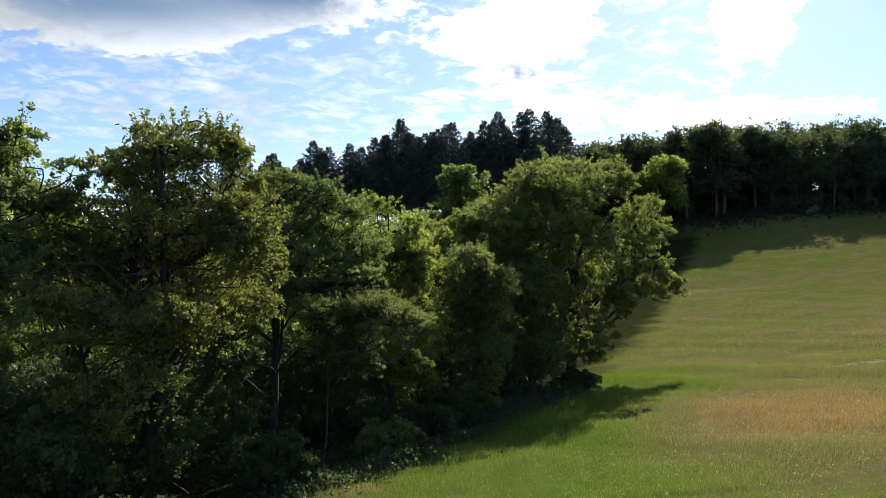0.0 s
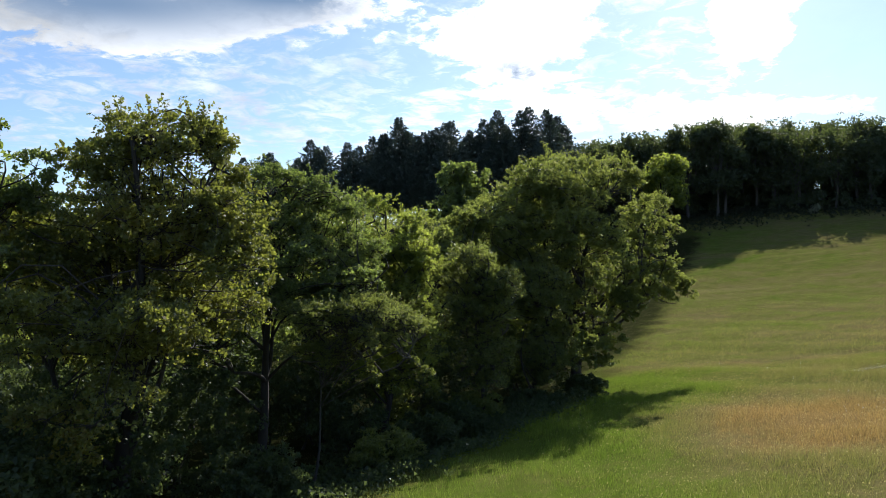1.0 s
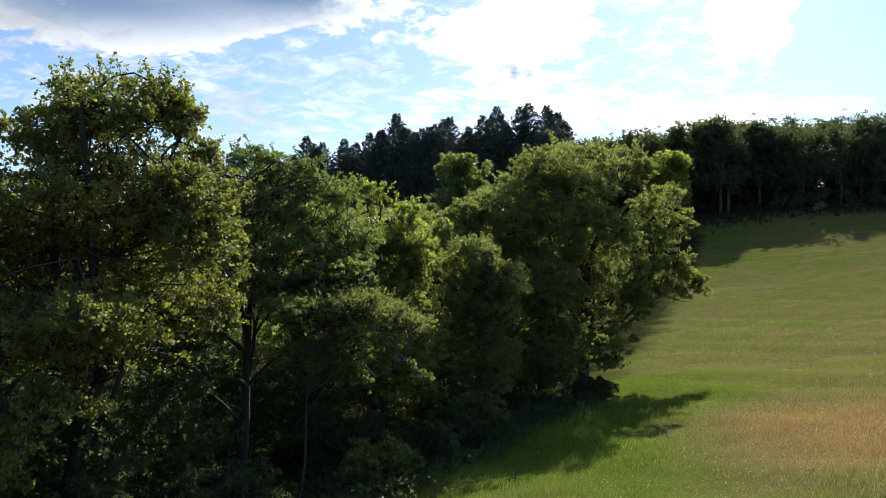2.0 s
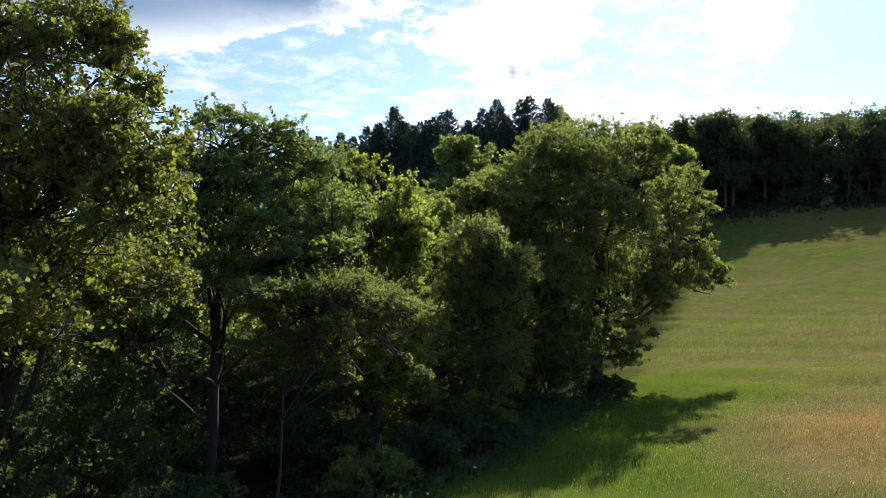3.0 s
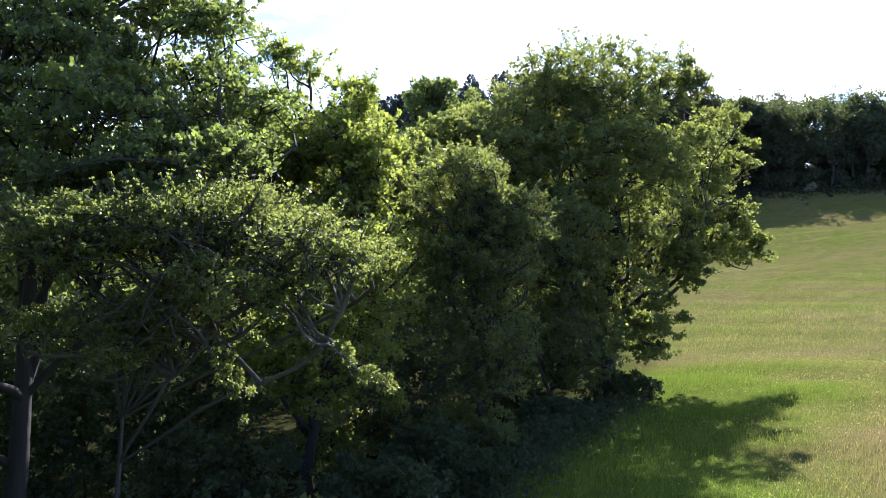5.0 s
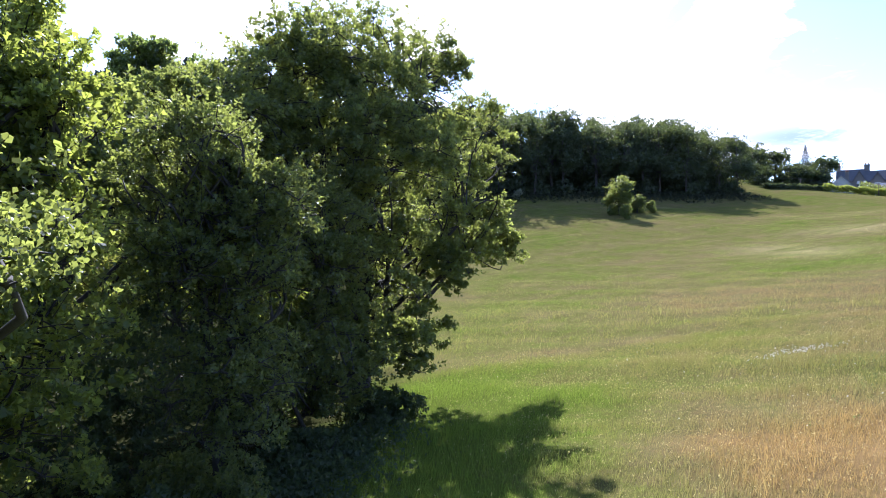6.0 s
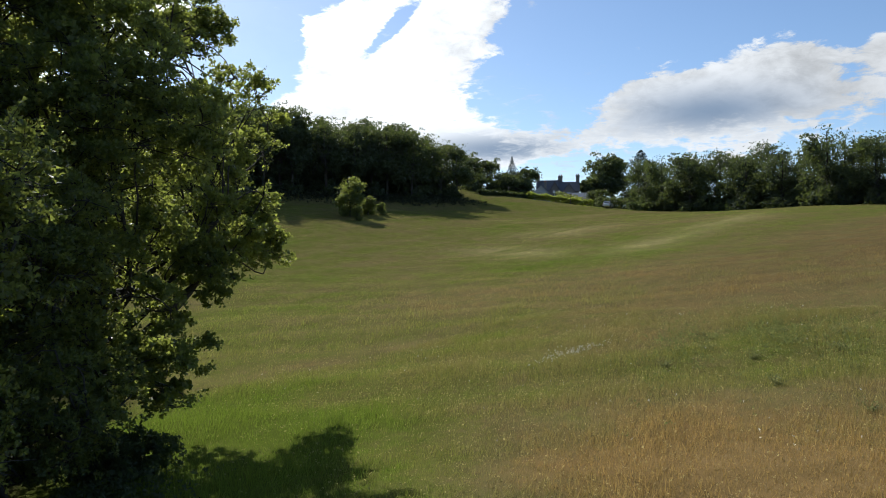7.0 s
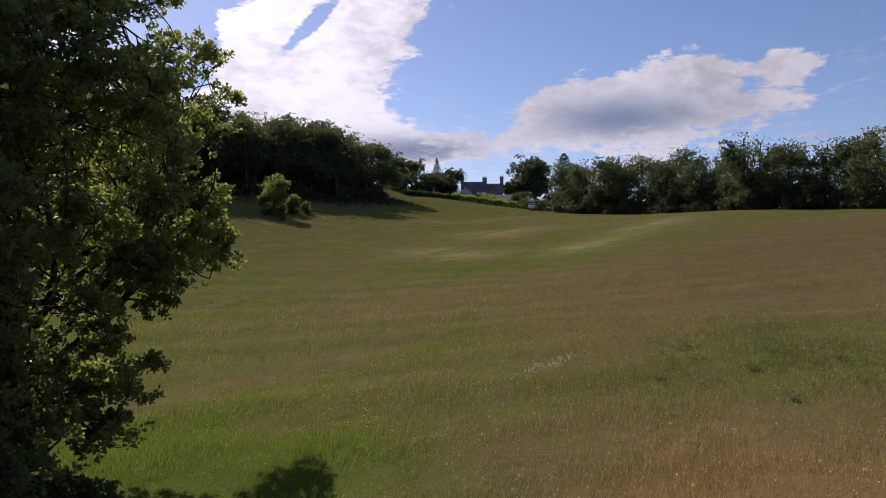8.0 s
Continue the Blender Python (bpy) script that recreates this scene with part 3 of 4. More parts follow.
broadleaf("oak_tree", (-6.1, 23.7), [(-5.7, 24.6, 9.2, 1.2, 1.3, 0.8), (-4.4, 24.6, 9.0, 1.0, 1.1, 0.7), (-6.9, 24.8, 8.4, 1.1, 1.3, 0.8), (-3.5, 24.8, 8.7, 0.6, 0.9, 0.45), (-3.3, 24.4, 7.9, 1.2, 1.2, 0.9), (-5.2, 24.4, 7.8, 1.8, 1.6, 1.1),
                                     (-2.9, 24.2, 6.9, 1.1, 1.2, 0.9), (-6.9, 23.9, 6.6, 1.4, 1.4, 0.9), (-4.4, 23.2, 6.7, 1.5, 1.3, 0.8), (-2.7, 22.8, 6.0, 1.2, 1.1, 0.6), (-5.2, 22.8, 5.7, 1.4, 1.2, 0.6), (-3.6, 22.4, 5.7, 1.2, 1.1, 0.5), (-7.8, 22.6, 5.2, 1.5, 1.5, 1.0), (-6.5, 21.9, 4.8, 0.9, 0.8, 0.55), (-7.3, 21.6, 4.0, 1.0, 0.9, 0.7)],
          0.20, 300, 100, 112000, 0.060, DARK_OAK_LEAF, BARK, "tall oak with a dark bare trunk in the tree row", seed=9, gap=0.4, kite=True, fine=(0.27, 0.42), sprigs=160, long=0.35, bare=14)
thorn = broadleaf("hawthorn_tree", (-4.0, 22.0), [(-2.4, 21.5, 5.15, 1.4, 1.2, 0.42), (-1.25, 21.0, 4.9, 0.85, 0.9, 0.36), (-0.78, 20.9, 4.7, 0.40, 0.5, 0.26), (-1.7, 20.9, 4.5, 1.0, 0.9, 0.36), (-3.7, 21.3, 5.1, 1.2, 1.2, 0.45),
                                          (-2.8, 21.8, 4.2, 1.2, 1.1, 0.4), (-3.8, 21.6, 4.0, 1.2, 1.0, 0.4)],
          0.05, 180, 110, 98000, 0.031, THORN_LEAF, GREY_BARK, "low spreading hawthorn with grey lichen on its branches", seed=11, stems=1, bare=26, kite=True, fine=(0.30, 0.5), sprigs=150, long=0.25)


def drooping_branch(tree, way, seed):
    """A gnarled bare branch that hangs from the tree and ends in a tuft of leaves."""
    rng = np.random.default_rng(seed)
    base = np.array(tree.matrix_world.translation)
    pts = [np.array(p) - base for p in way]
    line, forks, tips = [], [], []
    for k, (p, q) in enumerate(zip(pts, pts[1:])):
        piece = bent(rng, p, q, 0.023 - 0.005 * k, 0.019 - 0.005 * k, 6, 0.45)
        line += piece[1:] if line else piece
    for p, r in line[5:]:
        for _ in range(3):
            d = (pts[-1] - pts[0]) / 7 + rng.normal(0, 0.10, 3)
            end = p + d * rng.uniform(0.4, 1.0)
            forks.append(bent(rng, p, end, r * 0.45, 0.002, 5, 0.35))
            forks.append(bent(rng, p + d * 0.3, p + d * 0.3 + rng.normal(0, 0.07, 3), r * 0.25, 0.0015, 5, 0.35))
            tips.append(end)
    branch = part("bare_branch", tubes([line], 7), LICHEN_BARK, tree, "grey lichen-covered drooping branch")
    tagged(part("twigs", tubes(forks, 4), LICHEN_BARK, branch), kind="stuff")
    tips = np.array(tips[len(tips) // 2:])
    part("leaves", leaves(rng, tips, np.tile([[0.5, -0.2, 0.3]], (len(tips), 1)), 1100, 0.07, 0.029, flat=0.2, kite=True), THORN_LEAF, branch)


drooping_branch(thorn, [(-1.9, 21.3, 4.5), (-1.35, 21.1, 4.2), (-0.95, 20.95, 3.9), (-0.5, 20.9, 3.55)], 31)
drooping_branch(thorn, [(-3.2, 21.4, 4.6), (-2.7, 21.2, 4.3), (-2.3, 21.1, 3.9), (-2.0, 21.0, 3.5)], 32)
broadleaf("maple_tree", (-2.4, 28.8), [(-2.7, 28.8, 8.6, 0.75, 0.8, 0.9), (-1.4, 28.6, 8.0, 0.8, 0.8, 0.8), (-1.8, 28.4, 6.9, 1.7, 1.5, 1.4), (-0.8, 27.6, 6.5, 0.8, 1.0, 0.8), (-1.2, 27.4, 5.2, 1.4, 1.3, 1.2), (-1.8, 27.4, 3.2, 1.9, 1.8, 1.8), (-3.2, 28.0, 6.6, 1.4, 1.4, 1.6)],
          0.16, 190, 100, 66000, 0.076, BRIGHT_LEAF, BARK, "bright yellow-green field maple among darker trees", seed=15, gap=0.55, fine=(0.26, 0.42), sprigs=220, long=0.5)
broadleaf("oak_tree", (-3.4, 33.6), [(-3.2, 33.4, 6.6, 2.4, 2.6, 2.2), (-2.4, 32.4, 4.2, 2.0, 2.2, 2.2), (-0.4, 34.2, 6.9, 2.0, 1.8, 1.9), (1.0, 36.4, 7.6, 1.8, 1.8, 1.9)], 0.24, 110, 90, 52000, 0.105, OAK_LEAF, BARK, "green oak behind the maple in the tree row", seed=13, gap=0.3, core=350, core_from=1.6, sprigs=120)
broadleaf("hawthorn_tree", (1.6, 31.2), [(1.3, 30.0, 6.55, 1.2, 1.2, 0.9), (2.5, 30.1, 5.6, 0.95, 1.0, 0.95), (0.5, 30.2, 6.0, 0.85, 1.0, 0.85), (1.9, 30.4, 6.0, 1.0, 1.0, 0.8), (1.5, 30.0, 4.6, 1.7, 1.3, 1.4), (1.7, 30.0, 2.5, 1.7, 1.3, 1.4)], 0.10, 190, 100, 52000, 0.062, THORN_LEAF, GREY_BARK,
          "tall rounded hawthorn in front of the oak", seed=17, stems=2, gap=0.5, fine=(0.24, 0.4), sprigs=200, long=0.3)
broadleaf("hawthorn_tree", (4.5, 35.6), [(4.4, 35.4, 5.0, 1.9, 1.6, 2.2), (4.8, 35.0, 2.0, 1.8, 1.5, 1.6)], 0.10, 120, 100, 52000, 0.066, THORN_LEAF, GREY_BARK,
          "tall rounded hawthorn in front of the oak", seed=19, stems=2, gap=0.35, fine=(0.2, 0.34), core=350, sprigs=80, long=0.3)
broadleaf("ash_tree", (1.3, 48.0), [(1.3, 48.0, 11.6, 1.9, 1.9, 2.1), (1.2, 48.0, 9.4, 2.6, 2.6, 2.0)], 0.22, 70, 110, 30000, 0.13, DARK_OAK_LEAF, BARK,
          "rounded dark green tree above the canopy", seed=21, core=400)

# ---- the wood behind them ----
BACK_TREES = [(-9.5, 31, 10.2, 4.0), (-7, 38, 11.5, 4.2), (-2, 41, 11.0, 4.0), (-14, 24, 10.5, 4.2), (-13, 37, 11.5, 4.5), (-18, 31, 11.5, 4.5),
              (-17, 20, 10.5, 4.2), (-6, 47, 12.0, 4.5), (-13, 47, 12.5, 4.6), (4, 44, 10.5, 3.8), (-21, 42, 12.0, 4.6), (-3, 56, 13, 4.6), (-12, 58, 13.5, 4.8),
              (-22, 54, 13.5, 5.0), (7, 54, 12.0, 4.2)]
for k, (x, y, h, r) in enumerate(BACK_TREES):
    z = height(x, y)
    broadleaf("oak_tree" if k % 3 else "maple_tree", (x, y), [(x, y, z + h * 0.60, r, r, h * 0.42)], 0.24, 60, 90, 16000, 0.15,
              (DARK_OAK_LEAF, BRIGHT_LEAF, OAK_LEAF, YOUNG_OAK_LEAF)[k % 4], BARK,
              ("oak", "field maple")[k % 3 == 0] + " in the wood along the valley", seed=40 + k, group="trees of the valley wood")

# ---- the understorey ----
HAZELS = [(-8.2, 16.4, 4.0, 2.2), (-10.6, 18.2, 4.4, 2.4), (-8.6, 13.0, 3.6, 2.2), (-10.0, 21.4, 4.4, 2.4), (-8.2, 26.6, 4.6, 2.4), (-5.4, 29.4, 4.6, 2.2), (-4.8, 31.6, 4.4, 2.2), (-0.8, 33.2, 3.8, 1.9),
          (0.4, 35.8, 4.8, 2.2), (4.0, 38.8, 4.0, 2.2), (-7.6, 21.0, 4.2, 2.2), (-9.6, 24.4, 4.6, 2.6), (-11.8, 27.0, 5.0, 2.6), (-7.2, 28.0, 4.6, 2.2), (-12.6, 21.2, 4.8, 2.6), (-14.6, 17.4, 4.8, 2.8), (4.9, 42.2, 3.8, 2.2), (-3.6, 36.4, 4.6, 2.4), (-13.0, 9.0, 4.0, 2.6), (-15.0, 13.0, 4.4, 2.6)]
for k, (x, y, h, r) in enumerate(HAZELS):
    z = height(x, y)
    broadleaf("hazel_shrub", (x, y), [(x, y, z + h * 0.52, r, r, h * 0.52)], 0.06, 40, 70, 11000, 0.092, SHRUB_LEAF, GREY_BARK,
              "tall shaded hazel filling the wood's edge", "shrub", seed=120 + k, group="hazels in the wood", stems=3, limbs=False, gap=0.05)
SHRUBS = [(7.0, 36.8, 1.1, 1.3), (-2.0, 23.8, 1.2, 1.3), (-0.6, 26.0, 1.4, 1.4), (0.4, 28.6, 1.5, 1.4), (1.2, 31.0, 1.4, 1.5),
          (4.0, 33.4, 0.8, 1.2), (-6.2, 12.8, 1.6, 1.7), (-8.2, 10.2, 1.8, 1.8), (-5.2, 19.4, 1.8, 1.6),
          (-3.4, 26.0, 2.2, 1.8), (-1.6, 30.6, 2.2, 1.8), (-11, 6.5, 2.4, 2.4)]
for k, (x, y, h, r) in enumerate(SHRUBS):
    z = height(x, y)
    broadleaf("bramble_shrub", (x, y), [(x, y, z + h * 0.45, r, r, h * 0.55)], 0.03, 28, 70, 9000, 0.08, (SHRUB_LEAF, THORN_LEAF)[k % 3 == 1], GREY_BARK,
              "low shaded bramble shrub under the trees", "shrub", seed=80 + k, group="brambles under the trees", stems=3, limbs=False, gap=0.1)

# ---- the woods on the hill ----


def far_tree(name, h, r, count, size, seed, leaf, bark, label, low=0.25):
    """A whole tree of the far woods, about the origin: a head of several rounded lobes, leafy right through."""
    rng = np.random.default_rng(seed)
    tree = thing(name, (0, 0, 0), label, "tree")
    mid, half = h * (low + 1) / 2, h * (1 - low) / 2
    lobes = [(0, 0, mid + half * 0.12, r * 0.72, r * 0.72, half * 0.84)]
    for k in range(11):
        a, up = k * 2.4 + rng.uniform(-0.4, 0.4), (-0.62, -0.1, 0.42)[k % 3] + rng.uniform(-0.15, 0.15)
        out = r * math.sqrt(max(0.1, 1 - up * up)) * rng.uniform(0.52, 0.66)
        lobes.append((out * math.cos(a), out * math.sin(a), mid + up * half, r * rng.uniform(0.36, 0.50), r * rng.uniform(0.36, 0.50), min(half, r) * rng.uniform(0.32, 0.48)))
    rows = lumps(rng, lobes, 120, (0.28, 0.46))
    part("trunk", tubes([bent(rng, (0, 0, -0.4), (rng.normal(0, 0.4), rng.normal(0, 0.4), h * 0.8), 0.28, 0.06, 7, 0.12)], 7), bark, tree)
    tagged(part("branchwork", tubes([bent(rng, (0, 0, h * rng.uniform(0.2, 0.45)), b[:3], 0.09, 0.02, 4, 0.3) for b in rows[:20]], 3), bark, tree), kind="stuff")
    p, d = sprays(rng, rows, 84, 0.0, stray=0.0)
    part("crown", joined(leaves(rng, p, d, int(count * 0.86), size * 0.9, size * 0.82, broad=1.35), leaves(rng, *inner(rng, lobes, int(count * 0.14)), int(count * 0.14), size, size * 1.5, broad=1.5)), leaf, tree)
    return tree


def inner(rng, lobes, count):
    """Places inside the lobes, and the way outward."""
    m = np.array(lobes)[rng.integers(0, len(lobes), count)]
    d = rng.normal(0, 1, (count, 3))
    d /= np.linalg.norm(d, axis=1)[:, None]
    return m[:, :3] + d * m[:, 3:] * rng.uniform(0.1, 0.6, (count, 1)), d


def fir(h, r, seed):
    """A fir about the origin: whorls of drooping boughs that shorten to a spire."""
    rng = np.random.default_rng(seed)
    tree = thing("fir_tree", (0, 0, 0), "tall dark conifer on the hilltop", "tree")
    part("trunk", tubes([bent(rng, (0, 0, -0.4), (0, 0, h), 0.3, 0.03, 8, 0.02)], 6), BARK, tree)
    n = 5400
    z = h * (1 - 0.60 * rng.uniform(0, 1, n) ** 0.74)
    a = rng.uniform(0, 2 * math.pi, n)
    reach = np.minimum(0.50 * (h - z) + 0.15, r * 0.85) * (1 + 0.30 * np.sin(z * 4.3 + 2 * np.sin(a * 2 + z * 0.3)) + 0.16 * np.sin(a * 5 + z)) + 0.08
    way = np.stack([np.cos(a), np.sin(a), 0 * a], -1)
    out = reach * rng.uniform(0.05, 1.0, n) ** 0.55
    c = way * out[:, None] + np.stack([0 * a, 0 * a, z + 0.10 * out], -1)
    d = way * 4.0 + [0, 0, 1.6]
    part("crown", leaves(rng, c, d, n, 0.10, 0.56, flat=0.5, broad=0.46), NEEDLE, tree)
    return tree


def spread_out(rng, kinds, spots, group, sizes=(0.85, 1.15)):
    """Sets copies of the kinds at the spots, each turned and sized by chance; the first use is the thing itself."""
    used = set()
    for x, y, s in spots:
        k = int(rng.integers(0, len(kinds)))
        m = pose(x, y, height(x, y), 0, 0, rng.uniform(0, 360)) @ Matrix.Diagonal((*(s * rng.uniform(*sizes, 2)), s * rng.uniform(*sizes), 1))
        ob = kinds[k]
        if k in used:
            ob = copy_thing(ob, m)
        else:
            ob.matrix_basis = m
            used.add(k)
        tagged(ob, group=group)


WOOD_LABEL = "broadleaved tree in the shaded wood on the hill"
tall_kinds = [far_tree("oak_tree", 16.6, 4.8, 9500, 0.33, 200 + k, FAR_LEAF, PALE_BARK, WOOD_LABEL, 0.12 + 0.06 * k) for k in range(3)]
low_kinds = [far_tree("beech_tree", 16.5, 5.6, 7600, 0.34, 210 + k, FAR_LEAF, PALE_BARK, "low-branched tree in the shaded wood on the hill", -0.25) for k in range(2)]
rng = np.random.default_rng(17)
# front edge of the hill wood, then the rows behind it
EDGE = [(16, 142), (30, 144), (44, 147), (66, 149), (84, 143), (98, 136), (112, 131), (124, 131)]
tall_spots, low_spots = [], []
for row, (back, scale) in enumerate([(0, 1.0), (6, 0.95), (13, 0.98)]):
    for (ax, ay), (bx, by) in zip(EDGE, EDGE[1:]):
        steps = max(2, int(math.hypot(bx - ax, by - ay) / 4.4))
        for i in range(steps):
            f = (i + rng.uniform(0.2, 0.8)) / steps
            size = scale * (0.80 if ax >= 112 else 0.94 if ax >= 84 else 1.10 if ax >= 66 else 1.09 if ax >= 44 else 1.09)
            spot = (ax + (bx - ax) * f + rng.normal(0, 0.8) + back * 0.25, ay + (by - ay) * f + back + rng.normal(0, 0.9), size)
            (low_spots if row or ax >= 66 else tall_spots).append(spot)
spread_out(rng, tall_kinds, tall_spots, "trees of the hill wood", (0.94, 1.08))
spread_out(rng, low_kinds, low_spots, "trees of the hill wood", (0.96, 1.05))

rng = np.random.default_rng(23)
firs = [fir(27, 6.0, 300), fir(25.5, 5.6, 301), fir(24, 5.0, 302)]
spots = []
for x in np.arange(-11.5, 22.5, 1.35):
    spots.append((x + rng.normal(0, 0.5), 134 + rng.normal(0, 2), (0.985 - 0.035 * (x > 8) - 0.045 * (abs(x - 3) < 1.2)) + rng.normal(0, 0.02)))
for x in np.arange(-42, -10, 1.9):
    spots.append((x + rng.normal(0, 0.6), 136 + rng.normal(0, 2), 0.895 + 0.0015 * x + rng.normal(0, 0.03)))
for x in np.arange(-36, 24, 3.0):
    spots.append((x + rng.normal(0, 1), 140 + rng.normal(0, 2), 0.93 - 0.10 * (x < -10) + rng.normal(0, 0.04)))
spread_out(rng, firs, spots, "conifers on the hilltop", (0.98, 1.03))

# the lone round tree before the wood, the thorn bush in the meadow
lone = far_tree("oak_tree", 16.5, 5.9, 12000, 0.36, 230, BRIGHT_LEAF, BARK, "lone round-headed tree before the wood", 0.36)
lone.matrix_basis = pose(40.4, 132, height(40.4, 132))
bush = far_tree("hawthorn_bush", 8.2, 2.8, 9000, 0.22, 231, THORN_LEAF, GREY_BARK, "lone hawthorn bush in the upper meadow", -0.15)
bush.matrix_basis = pose(77, 114.5, height(77, 114.5) - 0.3)
for x, y, size in ((81.2, 115.0, 0.56), (75.0, 110.6, 0.40), (83.6, 114.2, 0.36)):
    low = copy_thing(bush, pose(x, y, height(x, y) - 0.1, 0, 0, 70 * size * 9) @ Matrix.Diagonal((size, size, size * 0.85, 1)))
    tagged(low, "low hawthorn scrub beside the lone bush", "bush", group="scrub in the upper meadow")
valley_kinds = [far_tree("oak_tree", 13, 4.6, 3000, 0.65, 240 + k, OAK_LEAF, BARK, "tree in the wood filling the valley", 0.2) for k in range(2)]
spread_out(rng, valley_kinds, [(x + rng.normal(0, 1.5), y + rng.normal(0, 1.5), 1.0) for y in (68, 84, 102, 120) for x in np.arange(-40, 26, 13.0) if x < 8 + (y - 60) * 0.1],
           "trees of the valley wood")

# bracken and hazel along the foot of the hill wood
foot_kinds = [far_tree("hazel_shrub", 6.0, 3.4, 1800, 0.55, 270 + k, FAR_LEAF, GREY_BARK, "dark hazel shrub at the foot of the hill wood", -0.3) for k in range(2)]
foot_spots = []
for back, tall in ((4.5, 0.8), (10.0, 1.1), (17.0, 1.7)):
    for (ax, ay), (bx, by) in zip(EDGE, EDGE[1:]):
        steps = int(math.hypot(bx - ax, by - ay) / 4.0)
        foot_spots += [(ax + (bx - ax) * (i + rng.uniform(0, 1)) / steps, ay + (by - ay) * i / steps + back + rng.normal(0, 0.8), tall * rng.uniform(0.85, 1.15)) for i in range(steps)]
spread_out(rng, foot_kinds, foot_spots, "shrubs at the foot of the hill wood")

# ---- the row beyond the meadow ----
rng = np.random.default_rng(24)
row_kinds = [far_tree("lime_tree", 15.0, 5.8, 8500, 0.31, 250 + k, FAR_LEAF, BARK, "broad dark tree in the row beyond the meadow", -0.25) for k in range(3)]
spots = []
for f in np.arange(-0.07, 1.0, 0.05):
    spots.append((152 - 42 * f + rng.normal(0, 1.2), 95 - 95 * f + rng.normal(0, 1.5), rng.uniform(0.80, 1.07)))
for f in np.arange(-0.12, 1.0, 0.075):
    spots.append((162 - 42 * f + rng.normal(0, 1.5), 97 - 95 * f + rng.normal(0, 1.5), rng.uniform(0.92, 1.04)))
spread_out(rng, row_kinds, spots, "trees beyond the meadow", (0.94, 1.06))
row_foot = [far_tree("thorn_shrub", 4.5, 3.2, 1800, 0.5, 280, FAR_LEAF, GREY_BARK, "dark thorn shrub under the tree row", -0.3)]
spread_out(rng, row_foot, [(153 - 42 * f + rng.normal(0, 1), 95 - 95 * f + rng.normal(0, 1), rng.uniform(0.8, 1.2)) for f in np.arange(0, 1.0, 0.026)], "shrubs under the tree row")
# trees about the house
garden_kinds = [far_tree("holm_oak_tree", 11, 5.8, 5500, 0.44, 260 + k, FAR_LEAF, BARK, "dark rounded tree beside the house", -0.1) for k in range(2)]
spread_out(rng, garden_kinds, [(150, 153, 1.0), (157, 152, 1.05), (166, 151, 0.95), (172, 150, 0.8), (146, 150, 0.9), (186, 160, 0.9), (139, 141, 0.62), (176, 118, 0.9), (172, 124, 0.7), (182, 112, 1.0), (164, 144.5, 0.92), (159.5, 143, 0.88), (153, 142, 0.8)], "trees about the house")
lime = far_tree("lime_tree", 21, 8.2, 20000, 0.52, 265, FAR_LEAF, BARK, "tall domed lime tree beside the house", -0.05)
lime.matrix_basis = pose(183.5, 130, height(183.5, 130))
pine = copy_thing(firs[1], pose(172, 112, height(172, 112)) @ Matrix.Diagonal((0.9, 0.9, 0.66, 1)))
tagged(pine, "dark conifer standing behind the tree row", "tree", group="trees about the house")
PALE_LEAF = leaf_material("elder_leaf", (0.22, 0.24, 0.16), (0.42, 0.43, 0.32), (0.30, 0.34, 0.18), gloss=0.6, sheen=0.1)
elder = far_tree("elder_bush", 2.0, 1.3, 900, 0.18, 290, PALE_LEAF, GREY_BARK, "small pale elder bush at the foot of the wood", -0.2)
elder.matrix_basis = pose(72, 139.5, height(72, 139.5))
cypress = copy_thing(firs[2], pose(162.5, 147, height(162.5, 147)) @ Matrix.Diagonal((0.28, 0.28, 0.50, 1)))
tagged(cypress, "slender dark cypress above the garden trees", "tree", group="trees about the house")

# ---- grass and plants of the meadow ----


def inside_wood(x, y):
    return x < np.minimum(0.62 * y - 15.7, 0.43 * y - 9.0)


def scatter(rng, count, near, far, reach):
    """Places over the meadow, thinning out with the distance from its lower corner."""
    a = rng.uniform(radians(-30), radians(88), count)
    d = near + (far - near) * rng.uniform(0, 1, count) ** reach
    x, y = 1.0 + d * np.sin(a), -3.0 + d * np.cos(a)
    keep = ~inside_wood(x + 1.5, y)
    return x[keep], y[keep]


def blades(rng, x, y, tall, wide, bend):
    """Grass blades, one pointed face each."""
    n = len(x)
    a = rng.uniform(0, 2 * math.pi, n)
    clump = 0.75 + 0.5 * np.sin(x * 0.8 + np.sin(y * 0.6)) * np.sin(y * 0.9 + x * 0.3)
    h = tall * rng.uniform(0.55, 1.2, n) * clump.clip(0.45, 1.3) * np.clip(1.5 - np.hypot(x, y - 12) / 70, 0.35, 1)
    root = np.stack([x, y, terrain(x, y) - 0.03], -1)
    side = np.stack([np.cos(a), np.sin(a), 0 * a], -1) * (wide * rng.uniform(0.6, 1.3, n))[:, None]
    tip = root + np.stack([rng.normal(0.05, bend, n) * h, rng.normal(-0.03, bend, n) * h, h], -1)
    return np.stack([root - side, root + side, tip], 1).reshape(-1, 3), np.arange(3 * n).reshape(-1, 3), tip


